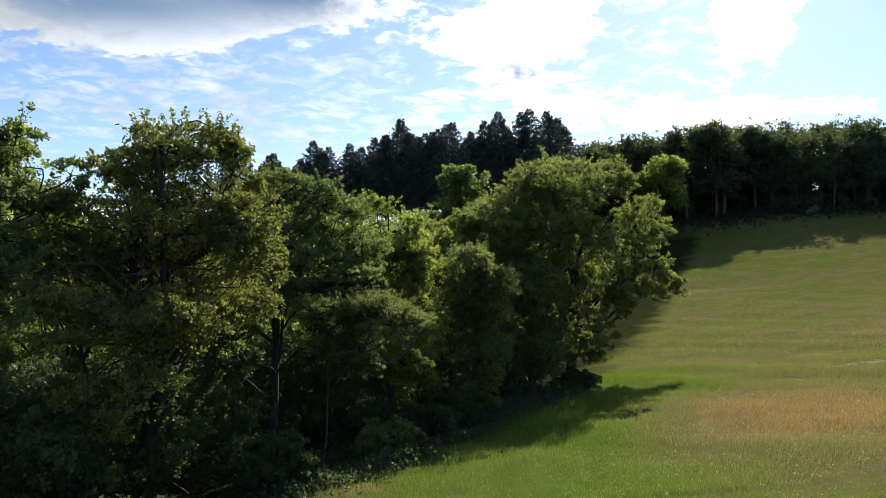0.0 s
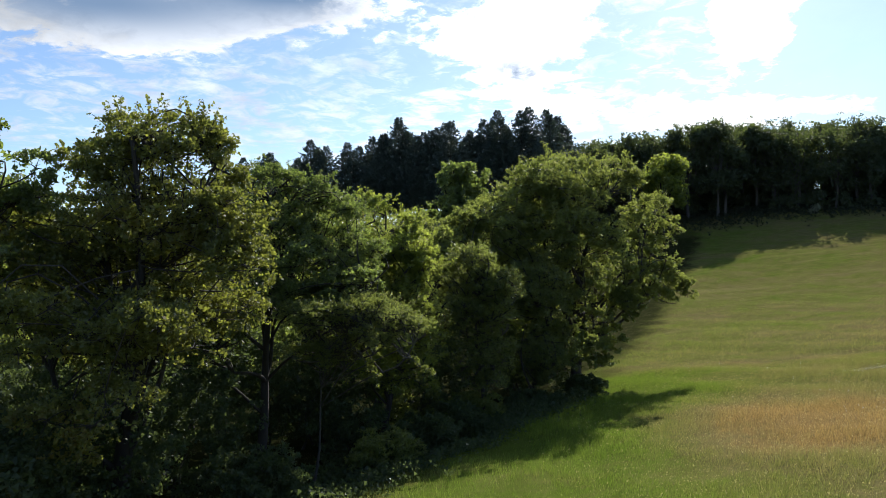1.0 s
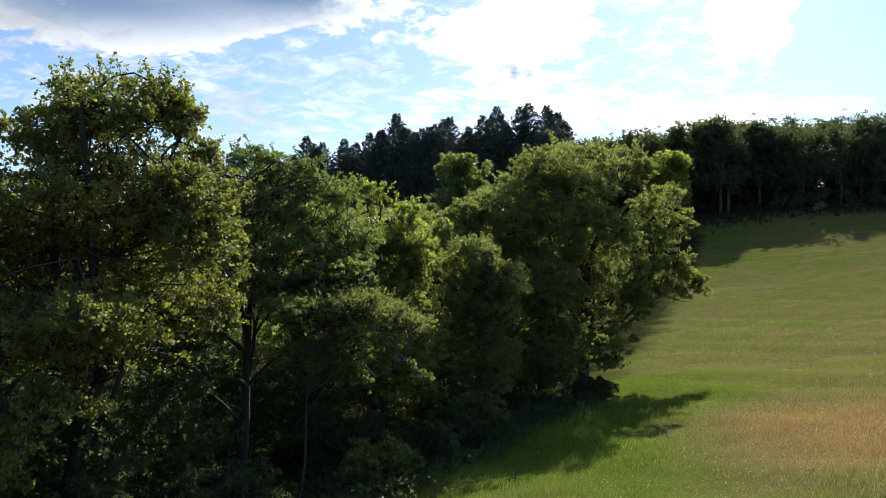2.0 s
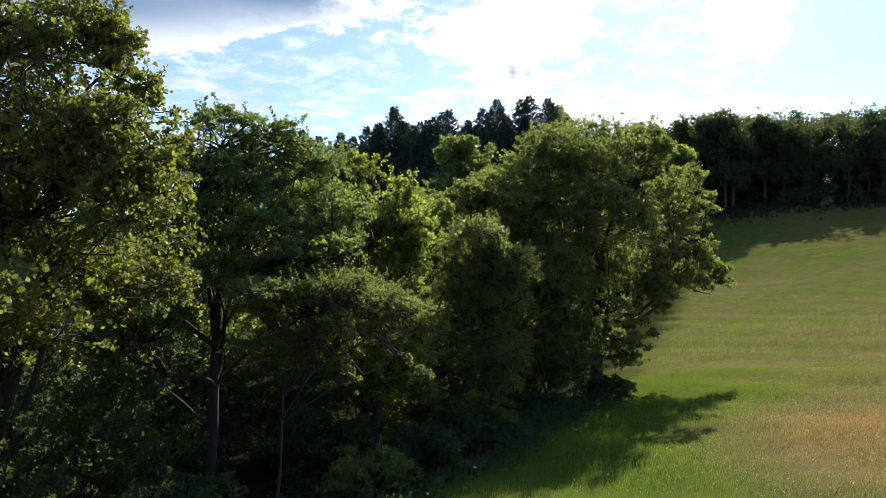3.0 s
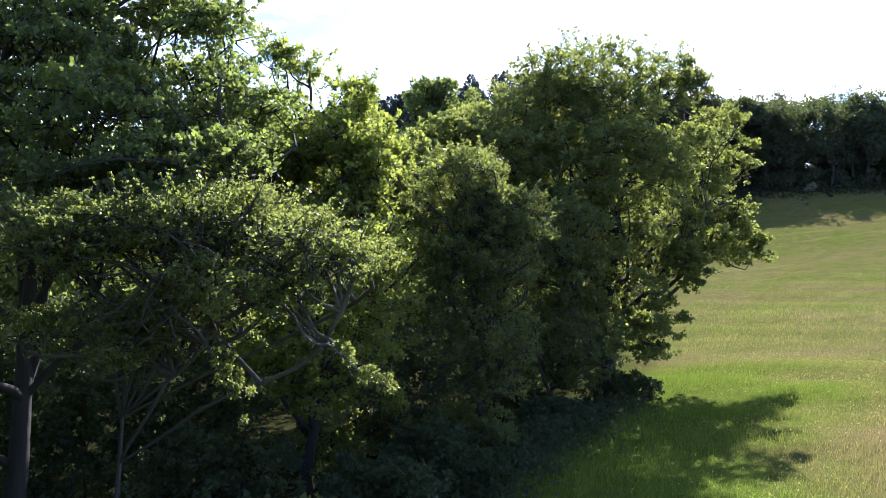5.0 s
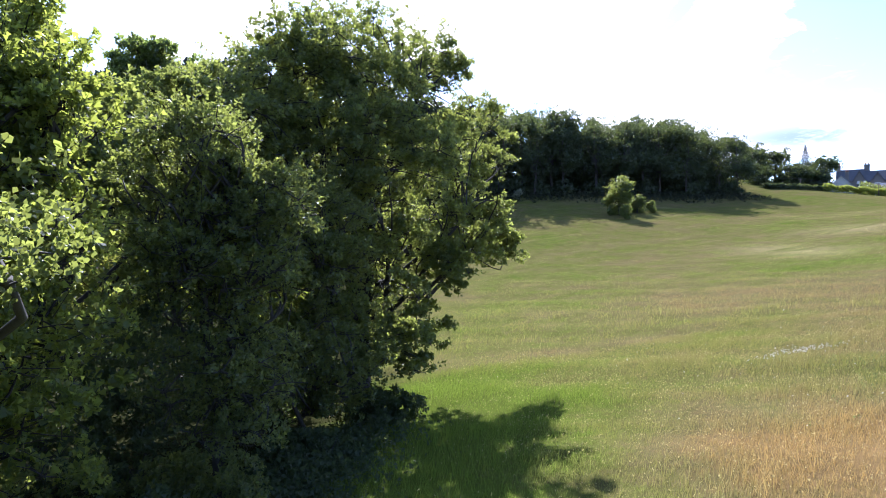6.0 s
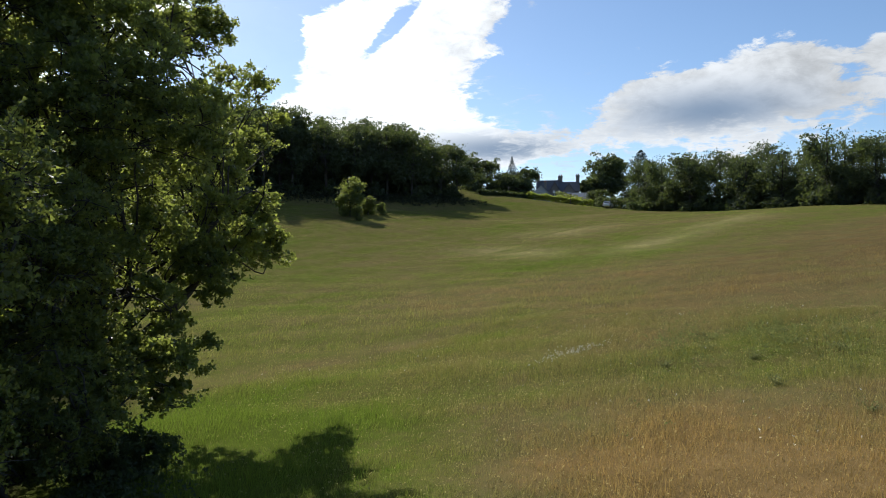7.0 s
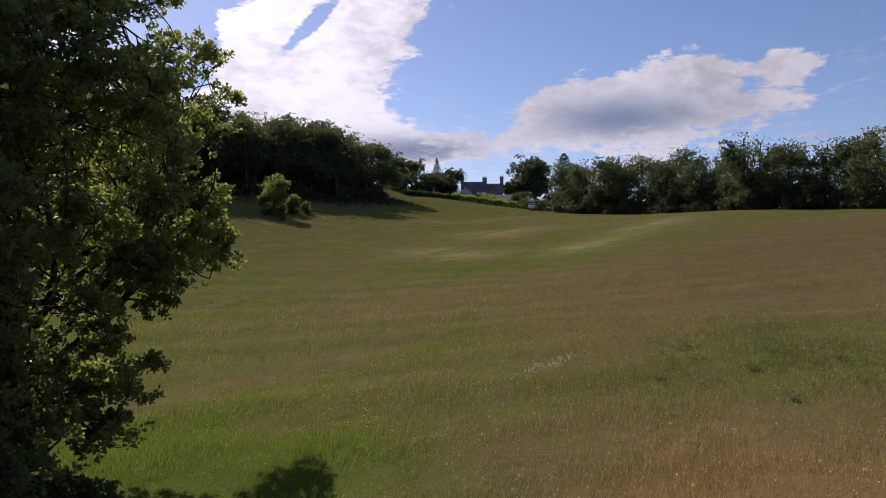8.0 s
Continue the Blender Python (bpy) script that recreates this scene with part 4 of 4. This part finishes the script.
rng = np.random.default_rng(5)
gx, gy = scatter(rng, 520000, 8, 92, 0.9)
ex, ey = rng.uniform(-14, 40, 30000), rng.uniform(-12, 14, 30000)      # the meadow's lower end
keep = ~inside_wood(ex + 1.5, ey)
gx, gy = np.concatenate([gx, ex[keep]]), np.concatenate([gy, ey[keep]])
nx, ny = rng.uniform(3, 34, 190000), rng.uniform(16, 44, 190000)        # thick where the path comes low over it
keep = ~inside_wood(nx + 1.0, ny)
gx, gy = np.concatenate([gx, nx[keep]]), np.concatenate([gy, ny[keep]])
v, f, tips = blades(rng, gx, gy, 0.27, 0.0055, 0.34)
fx, fy = scatter(rng, 230000, 54, 150, 0.85)
keep = (fy < np.interp(fx, [-20, 16, 66, 98, 124, 160], [120, 136, 144, 131, 127, 100])) & (fx < 150)
fv, ff, _ = blades(rng, fx[keep], fy[keep], 0.42, 0.018, 0.35)
v, f = joined((v, f), (fv, ff))
tagged(part("meadow_grass", (v, f), GRASS), "knee-high uncut meadow grass, green to straw-coloured", "grass", kind="stuff")
sunny = np.flatnonzero(tips[:, 0] - 0.43 * tips[:, 1] + 10 > 4.5 + rng.normal(0, 2.0, len(tips)))   # few in the lush grass by the trees
pick = rng.choice(sunny, 80000, replace=False)
sv, sf = leaves(rng, tips[pick], np.tile([[0.0, 0.0, 1.0]], (len(pick), 1)), 80000, 0.03, 0.028, flat=0.0)
tagged(part("seed_heads", (sv, sf), SEED), "pale ripening grass seed heads", "grass", kind="stuff")

# nettles and ferns in the shade along the wood's edge
gy = rng.uniform(12, 35.5, 24000)
gx = 0.62 * gy - 15.7 + rng.normal(-1.0, 1.0, len(gy))
low = terrain(gx, gy) + rng.uniform(0.05, 0.55, len(gy)) * (0.6 + 0.5 * np.sin(gx * 1.3) * np.sin(gy * 1.1))
c = np.stack([gx, gy, low], -1)
v, f = leaves(rng, c, np.tile([[0.0, -0.3, 0.5]], (len(c), 1)), 56000, 0.16, 0.095)
tagged(part("undergrowth", (v, f), SHRUB_LEAF), "nettles and ferns in the shade of the trees", "undergrowth", kind="stuff")

# bracken on the slope below the hill wood, its dark colour deepening the wood's shadow
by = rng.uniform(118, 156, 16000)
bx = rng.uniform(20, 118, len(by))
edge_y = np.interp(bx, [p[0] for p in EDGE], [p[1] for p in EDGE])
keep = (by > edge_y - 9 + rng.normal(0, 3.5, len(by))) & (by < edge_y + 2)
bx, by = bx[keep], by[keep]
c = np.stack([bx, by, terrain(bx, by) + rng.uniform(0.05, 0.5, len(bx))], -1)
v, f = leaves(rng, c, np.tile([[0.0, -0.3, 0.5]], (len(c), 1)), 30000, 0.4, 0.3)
tagged(part("bracken", (v, f), SHADOW_BRACKEN), "bracken on the slope below the wood, darkened to deepen its shadow", "bracken", kind="stuff")

# white yarrow in a patch, docks and thistles here and there
PETAL = plain_material("white_petal", (0.78, 0.74, 0.62), 0.7, vary=0.1)
c = np.stack([21.3 + rng.normal(0, 0.9, 220), 34.5 + rng.normal(0, 0.28, 220), np.zeros(220)], -1)
c = np.concatenate([c, np.stack([rng.uniform(12, 34, 160), rng.uniform(22, 44, 160), np.zeros(160)], -1)])
c[:, 2] = terrain(c[:, 0], c[:, 1]) + rng.uniform(0.26, 0.36, len(c))
v, f = leaves(rng, c, np.tile([[0.0, 0.0, 1.0]], (len(c), 1)), 1900, 0.03, 0.024, flat=1.2)
tagged(part("yarrow_flowers", (v, f), PETAL), "small white yarrow flower heads in the grass", "flowers", kind="stuff")


WEED = leaf_material("nettle_leaf", (0.095, 0.108, 0.046), (0.155, 0.160, 0.075), (0.30, 0.34, 0.10), gloss=0.8, sheen=0.05)
wx, wy = 25.5 + rng.normal(0, 3.4, 2600), 29.6 + rng.normal(0, 2.4, 2600)
keep = np.sin(wx * 1.1 + np.sin(wy * 0.9)) * np.sin(wy * 1.3 + wx * 0.4) > -0.15
c = np.stack([wx, wy, terrain(wx, wy) + rng.uniform(0.05, 0.42, len(wx))], -1)[keep]
v, f = leaves(rng, c, np.tile([[0.0, -0.2, 0.6]], (len(c), 1)), 11000, 0.11, 0.042)
tagged(part("tall_weeds", (v, f), WEED), "drift of dull green nettles standing in the grass", "weeds", kind="stuff")


def weed(x, y, tall, wide, leaf, label, seed):
    """A leafy stalk or two standing out of the grass."""
    rng = np.random.default_rng(seed)
    tall, wide = tall * 0.55, wide * 0.7
    ob = thing("dock_plant", (x, y, height(x, y)), label, "plant", "weeds in the meadow")
    c, d = [], []
    for _ in range(7):
        a = rng.uniform(0, 2 * math.pi)
        tip = np.array([math.cos(a) * wide * rng.uniform(0.2, 1), math.sin(a) * wide * rng.uniform(0.2, 1), tall * rng.uniform(0.6, 1)])
        line = bent(rng, (0, 0, -0.05), tip, 0.012, 0.005, 5, 0.2)
        part("stem", tubes([line], 4), leaf, ob)
        for p, _r in line[1:]:
            c.append(p)
            d.append([math.cos(a), math.sin(a), 0.4])
    part("foliage", leaves(rng, np.array(c), np.array(d), 150, 0.16, 0.045), leaf, ob)


DOCK = leaf_material("dock_leaf", (0.105, 0.120, 0.055), (0.165, 0.175, 0.085), (0.36, 0.38, 0.14), young=(0.14, 0.10, 0.06), sheen=0.1)
for k, (x, y, tall, wide) in enumerate([(21.3, 31.0, 0.30, 0.5), (23.7, 30.6, 0.32, 0.7), (24.8, 28.6, 0.30, 0.7), (26.0, 31.6, 0.32, 0.6), (19.7, 27.2, 0.34, 0.4),
                                             (22.6, 28.9, 0.34, 0.5), (24.3, 26.8, 0.36, 0.6), (26.6, 27.4, 0.36, 0.6), (22.0, 26.0, 0.32, 0.4), (27.2, 29.6, 0.36, 0.6), (17.9, 24.6, 0.3, 0.4)]):
    weed(x, y, tall, wide, DOCK, "dark dock plant standing in the meadow grass", 500 + k)

# ---- the house on the hill ----


def box(bm, x0, x1, y0, y1, z0, z1):
    v = [bm.verts.new(p) for p in ((x0, y0, z0), (x1, y0, z0), (x1, y1, z0), (x0, y1, z0), (x0, y0, z1), (x1, y0, z1), (x1, y1, z1), (x0, y1, z1))]
    for f in ((3, 2, 1, 0), (4, 5, 6, 7), (0, 1, 5, 4), (1, 2, 6, 5), (2, 3, 7, 6), (3, 0, 4, 7)):
        bm.faces.new([v[i] for i in f])


def gabled(bm, x0, x1, y0, y1, z0, eaves, ridge, along="x"):
    """Walls up to the eaves with two gables under the ridge."""
    if along == "x":
        ym = (y0 + y1) / 2
        ends = [[(x, y0, z0), (x, y1, z0), (x, y1, eaves), (x, ym, ridge), (x, y0, eaves)] for x in (x0, x1)]
    else:
        xm = (x0 + x1) / 2
        ends = [[(x1, y, z0), (x0, y, z0), (x0, y, eaves), (xm, y, ridge), (x1, y, eaves)] for y in (y0, y1)]
    a, b = ([bm.verts.new(p) for p in e] for e in ends)
    bm.faces.new(a[::-1])
    bm.faces.new(b)
    for i in range(5):
        j = (i + 1) % 5
        bm.faces.new((a[i], a[j], b[j], b[i]))


def roof_slopes(bm, x0, x1, y0, y1, eaves, ridge, along="x", over=0.35, thick=0.18):
    """Two roof slabs that stand over the eaves."""
    if along == "x":
        ym, drop = (y0 + y1) / 2, over * (ridge - eaves) / ((y1 - y0) / 2)
        sides = [((y0 - over), eaves - drop), ((y1 + over), eaves - drop)]
        for y, z in sides:
            v = [bm.verts.new(p) for p in ((x0 - over, y, z + 0.06), (x1 + over, y, z + 0.06), (x1 + over, ym, ridge + 0.06), (x0 - over, ym, ridge + 0.06),
                                           (x0 - over, y, z + thick), (x1 + over, y, z + thick), (x1 + over, ym, ridge + thick + 0.06), (x0 - over, ym, ridge + thick + 0.06))]
            for f in ((3, 2, 1, 0), (4, 5, 6, 7), (0, 1, 5, 4), (1, 2, 6, 5), (2, 3, 7, 6), (3, 0, 4, 7)):
                bm.faces.new([v[i] for i in f])
    else:
        xm, drop = (x0 + x1) / 2, over * (ridge - eaves) / ((x1 - x0) / 2)
        for x, z in ((x0 - over, eaves - drop), (x1 + over, eaves - drop)):
            v = [bm.verts.new(p) for p in ((x, y0 - over, z + 0.06), (x, y1 + over, z + 0.06), (xm, y1 + over, ridge + 0.06), (xm, y0 - over, ridge + 0.06),
                                           (x, y0 - over, z + thick), (x, y1 + over, z + thick), (xm, y1 + over, ridge + thick + 0.06), (xm, y0 - over, ridge + thick + 0.06))]
            for f in ((3, 2, 1, 0), (4, 5, 6, 7), (0, 1, 5, 4), (1, 2, 6, 5), (2, 3, 7, 6), (3, 0, 4, 7)):
                bm.faces.new([v[i] for i in f])


def made(build, *args, **more):
    bm = bmesh.new()
    build(bm, *args, **more)
    bmesh.ops.recalc_face_normals(bm, faces=bm.faces)
    return bm


STONE = plain_material("grey_stone", (0.20, 0.18, 0.16), 0.9, scale=1.5, bump=0.4)
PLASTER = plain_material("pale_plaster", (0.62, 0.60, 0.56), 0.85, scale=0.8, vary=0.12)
SLATE = plain_material("slate", (0.075, 0.08, 0.095), 0.55, scale=2.5, vary=0.35, bump=0.3)
LIGHT_SLATE = plain_material("weathered_slate", (0.26, 0.27, 0.29), 0.6, scale=2.5, bump=0.3)
WHITE_PAINT = plain_material("white_paint", (0.78, 0.78, 0.76), 0.5, vary=0.06)
GLASS = plain_material("window_glass", (0.03, 0.035, 0.04), 0.08, vary=0.1)
CLAY = plain_material("chimney_clay", (0.30, 0.14, 0.08), 0.8)


def chimney(parent, x, y, z0, z1, wide):
    stack = part("chimney", made(box, x - wide, x + wide, y - 0.45, y + 0.45, z0, z1), STONE, parent)
    part("chimney_cap", made(box, x - wide - 0.1, x + wide + 0.1, y - 0.55, y + 0.55, z1 - 0.25, z1 + 0.05), STONE, stack)
    for k in (-0.5, 0.5):
        part("chimney_pot", tubes([[((x + k * wide, y, z1), 0.17), ((x + k * wide, y, z1 + 0.55), 0.13)]], 8), CLAY, stack)


def house_window(parent, x, y, z, w, h):
    pane = part("window", made(box, x - w / 2, x + w / 2, y - 0.05, y + 0.1, z, z + h), GLASS, parent)
    part("window_frame", made(box, x - w / 2 - 0.09, x + w / 2 + 0.09, y - 0.03, y + 0.05, z + h, z + h + 0.1), WHITE_PAINT, pane)
    part("window_frame", made(box, x - 0.04, x + 0.04, y - 0.08, y + 0.02, z, z + h), WHITE_PAINT, pane)
    part("window_sill", made(box, x - w / 2 - 0.15, x + w / 2 + 0.15, y - 0.16, y + 0.02, z - 0.1, z), WHITE_PAINT, pane)


def build_house():
    hx, hy, hz = 175.8, 141.0, 16.2
    at = pose(hx, hy, hz, 0, 0, -56)
    house = thing("house", at, "old grey stone house with slate roofs and tall chimneys", "house")
    part("wall", made(gabled, -5.4, 1.0, -3.0, 3.5, -3, 7.3, 10.2), STONE, house, "grey stone walls")
    part("roof", made(roof_slopes, -5.4, 1.0, -3.0, 3.5, 7.3, 10.2), SLATE, house, "dark slate roof")
    part("wall", made(gabled, 1.4, 6.4, -3.6, 3.0, -3, 6.9, 9.6), STONE, house, "grey stone walls")
    part("roof", made(roof_slopes, 1.4, 6.4, -3.6, 3.0, 6.9, 9.6), SLATE, house, "dark slate roof")
    for x, ridge in ((-0.4, 9.4), (3.6, 8.8)):
        part("gable_wall", made(gabled, x - 1.6, x + 1.6, -5.0, -1.0, -3, 6.6, ridge, along="y"), STONE, house)
        part("gable_roof", made(roof_slopes, x - 1.6, x + 1.6, -5.0, -1.0, 6.6, ridge, along="y"), SLATE, house)
        house_window(house, x, -5.0, 4.9, 1.1, 1.4)
    for x in (-4.2, 5.6):
        house_window(house, x, -3.1 if x < 0 else -3.7, 4.8, 1.0, 1.4)
    for x, wide, top in ((-5.2, 0.42, 11.5), (1.2, 0.62, 11.5), (6.2, 0.5, 11.7)):
        chimney(house, x, 0.2, 7.5, top, wide)
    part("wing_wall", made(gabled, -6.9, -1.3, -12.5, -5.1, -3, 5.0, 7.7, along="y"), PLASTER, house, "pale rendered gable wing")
    part("wing_roof", made(roof_slopes, -6.9, -1.3, -12.5, -5.1, 5.0, 7.7, along="y"), LIGHT_SLATE, house)
    house_window(house, -4.1, -12.5, 4.0, 1.2, 1.2)
    chimney(house, -3.0, -8.0, 6.4, 9.0, 0.36)
    for x in (-0.6, 0.8):
        part("rooflight", made(box, x - 0.3, x + 0.3, -5.4, -5.05, 6.2, 6.9), WHITE_PAINT, house)
    barn = thing("outbuilding", at, "long low outbuilding with a pale slate roof", "outbuilding")
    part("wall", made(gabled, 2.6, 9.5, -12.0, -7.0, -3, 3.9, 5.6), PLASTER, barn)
    part("roof", made(roof_slopes, 2.6, 9.5, -12.0, -7.0, 3.9, 5.6), LIGHT_SLATE, barn)
    shed = thing("outbuilding", at, "small white rendered outbuilding beside the house", "outbuilding")
    part("wall", made(gabled, -12.0, -8.2, -9.0, -5.5, -3, 4.8, 6.0), WHITE_PAINT, shed)
    part("roof", made(roof_slopes, -12.0, -8.2, -9.0, -5.5, 4.8, 6.0), LIGHT_SLATE, shed)


build_house()


def hedge(a, b, tall, wide, leaf, label, seed):
    """A hedge from a to b over the ground: stems inside, leaves on a clipped body."""
    rng = np.random.default_rng(seed)
    (ax, ay), (bx, by) = a, b
    mx, my = (ax + bx) / 2, (ay + by) / 2
    ob = thing("hedge", (mx, my, height(mx, my)), label, "hedge")
    size = math.hypot(bx - ax, by - ay)
    n = int(size * 260)
    f, s, h = rng.uniform(0, 1, n), rng.uniform(-1, 1, n), rng.uniform(0, 1, n) ** 0.7
    x = ax + (bx - ax) * f + (by - ay) / size * s * wide
    y = ay + (by - ay) * f - (bx - ax) / size * s * wide
    z = terrain(x, y) + h * tall * (0.9 + 0.12 * np.sin(f * size * 1.7))
    p = np.stack([x - mx, y - my, z - height(mx, my)], -1)
    part("crown", leaves(rng, p, np.tile([[0.0, -0.4, 0.5]], (n, 1)), n, 0.2, 0.34), leaf, ob)
    stems = []
    for t in np.arange(0.02, 1.0, 1.2 / size):
        q = np.array([ax + (bx - ax) * t, ay + (by - ay) * t])
        g = height(*q) - height(mx, my)
        stems.append(bent(rng, (q[0] - mx, q[1] - my, g - 0.1), (q[0] - mx, q[1] - my, g + tall * 0.8), 0.05, 0.02, 3, 0.2))
    tagged(part("branchwork", tubes(stems, 4), BARK, ob), kind="stuff")


hedge((151, 133), (160, 119), 1.7, 0.8, BRIGHT_LEAF, "clipped bright green garden hedge below the house", 400)
hedge((133, 134), (150, 133), 1.1, 0.9, FAR_LEAF, "low dark hedge along the meadow's top", 401)
hedge((163, 120), (170, 104), 3.2, 1.8, FAR_LEAF, "tall dark hedge beside the parked car", 402)
hedge((149, 103), (154, 96), 1.6, 1.2, SHRUB_LEAF, "rough scrub between car and tree row", 403)
hedge((158, 128), (166, 126), 3.0, 1.6, THORN_LEAF, "tall garden shrubs before the house", 404)


def build_car():
    m = pose(148.0, 107.5, height(148.0, 107.5) + 0.05, 0, 0, 18)
    car = thing("car", m, "small silver hatchback parked by the hedge", "car")
    paint = plain_material("silver_paint", (0.55, 0.57, 0.60), 0.3, 0.6, vary=0.05)
    rubber = plain_material("rubber", (0.02, 0.02, 0.02), 0.8)
    lamp_red = plain_material("red_lens", (0.35, 0.02, 0.02), 0.3)
    prof = [(-1.95, 0.35), (-1.98, 0.75), (-1.75, 0.95), (-1.55, 1.0), (-1.25, 1.42), (0.45, 1.46), (1.05, 1.0), (1.80, 0.85), (1.98, 0.62), (1.95, 0.32)]
    bm = bmesh.new()
    rows = []
    for y, pinch in ((-0.84, 0.0), (-0.78, 0.03), (0.78, 0.03), (0.84, 0.0)):
        rows.append([bm.verts.new((x * (0.97 if abs(y) > 0.8 else 1.0), y * (0.82 if z > 1.2 else 1.0), z + pinch)) for x, z in prof])
    for a, b in zip(rows, rows[1:]):
        for i in range(len(prof)):
            j = (i + 1) % len(prof)
            bm.faces.new((a[i], a[j], b[j], b[i]))
    bm.faces.new(rows[0])
    bm.faces.new(rows[-1][::-1])
    bmesh.ops.recalc_face_normals(bm, faces=bm.faces)
    part("body", bm, paint, car)
    for y in (-0.79, 0.75):
        part("side_window", made(box, -1.2, 0.5, y - 0.0, y + 0.05, 1.02, 1.36), GLASS, car)
    part("rear_window", made(box, -1.50, -1.38, -0.6, 0.6, 1.08, 1.36), GLASS, car)
    part("windscreen", made(box, 0.62, 0.80, -0.6, 0.6, 1.08, 1.34), GLASS, car)
    for x in (-1.25, 1.25):
        for y in (-0.78, 0.78):
            wheel = part("wheel", tubes([[((x, y - 0.09, 0.31), 0.02), ((x, y - 0.09, 0.31), 0.2), ((x, y + 0.09, 0.31), 0.2), ((x, y + 0.09, 0.31), 0.02)]], 12), paint, car)
            part("tyre", tubes([[((x, y - 0.1, 0.31), 0.2), ((x, y - 0.1, 0.31), 0.31), ((x, y + 0.1, 0.31), 0.31), ((x, y + 0.1, 0.31), 0.2)]], 16), rubber, wheel)
    for y in (-0.68, 0.68):
        part("tail_lamp", made(box, -2.0, -1.93, y - 0.1, y + 0.1, 0.72, 0.92), lamp_red, car)
        part("headlamp", made(box, 1.86, 1.97, y - 0.14, y + 0.14, 0.62, 0.76), GLASS, car)


build_car()

POLE_WOOD = plain_material("weathered_pole", (0.16, 0.13, 0.10), 0.9)
WIRE = plain_material("black_cable", (0.02, 0.02, 0.02), 0.6)
pole_tops = []
for x, y, top in ((125, 150, 24.5), (147, 136, 22.6), (156, 123, 20.6), (157.5, 112.5, 19.6)):
    z = height(x, y)
    if x > 130:
        pole = thing("utility_pole", (x, y, z - 0.3), "weathered wooden utility pole", "pole", "utility poles")
        part("pole", tubes([[((0, 0, 0), 0.13), ((0, 0, top - z + 0.3), 0.09)]], 8), POLE_WOOD, pole)
        part("crossarm", made(box, -0.6, 0.6, -0.05, 0.05, top - z - 0.15, top - z - 0.02), POLE_WOOD, pole)
    pole_tops.append(np.array([x, y, top - 0.1]))
for a, b in zip(pole_tops, pole_tops[1:]):
    t = np.linspace(0, 1, 9)[:, None]
    line = a + (b - a) * t - np.array([0, 0, 1.0]) * (0.7 * np.sin(math.pi * t))
    ob = part("cable", tubes([[(p, 0.025) for p in line]], 5), WIRE)
    tagged(ob, "thin sagging overhead cable between poles", "cable", "overhead cables")
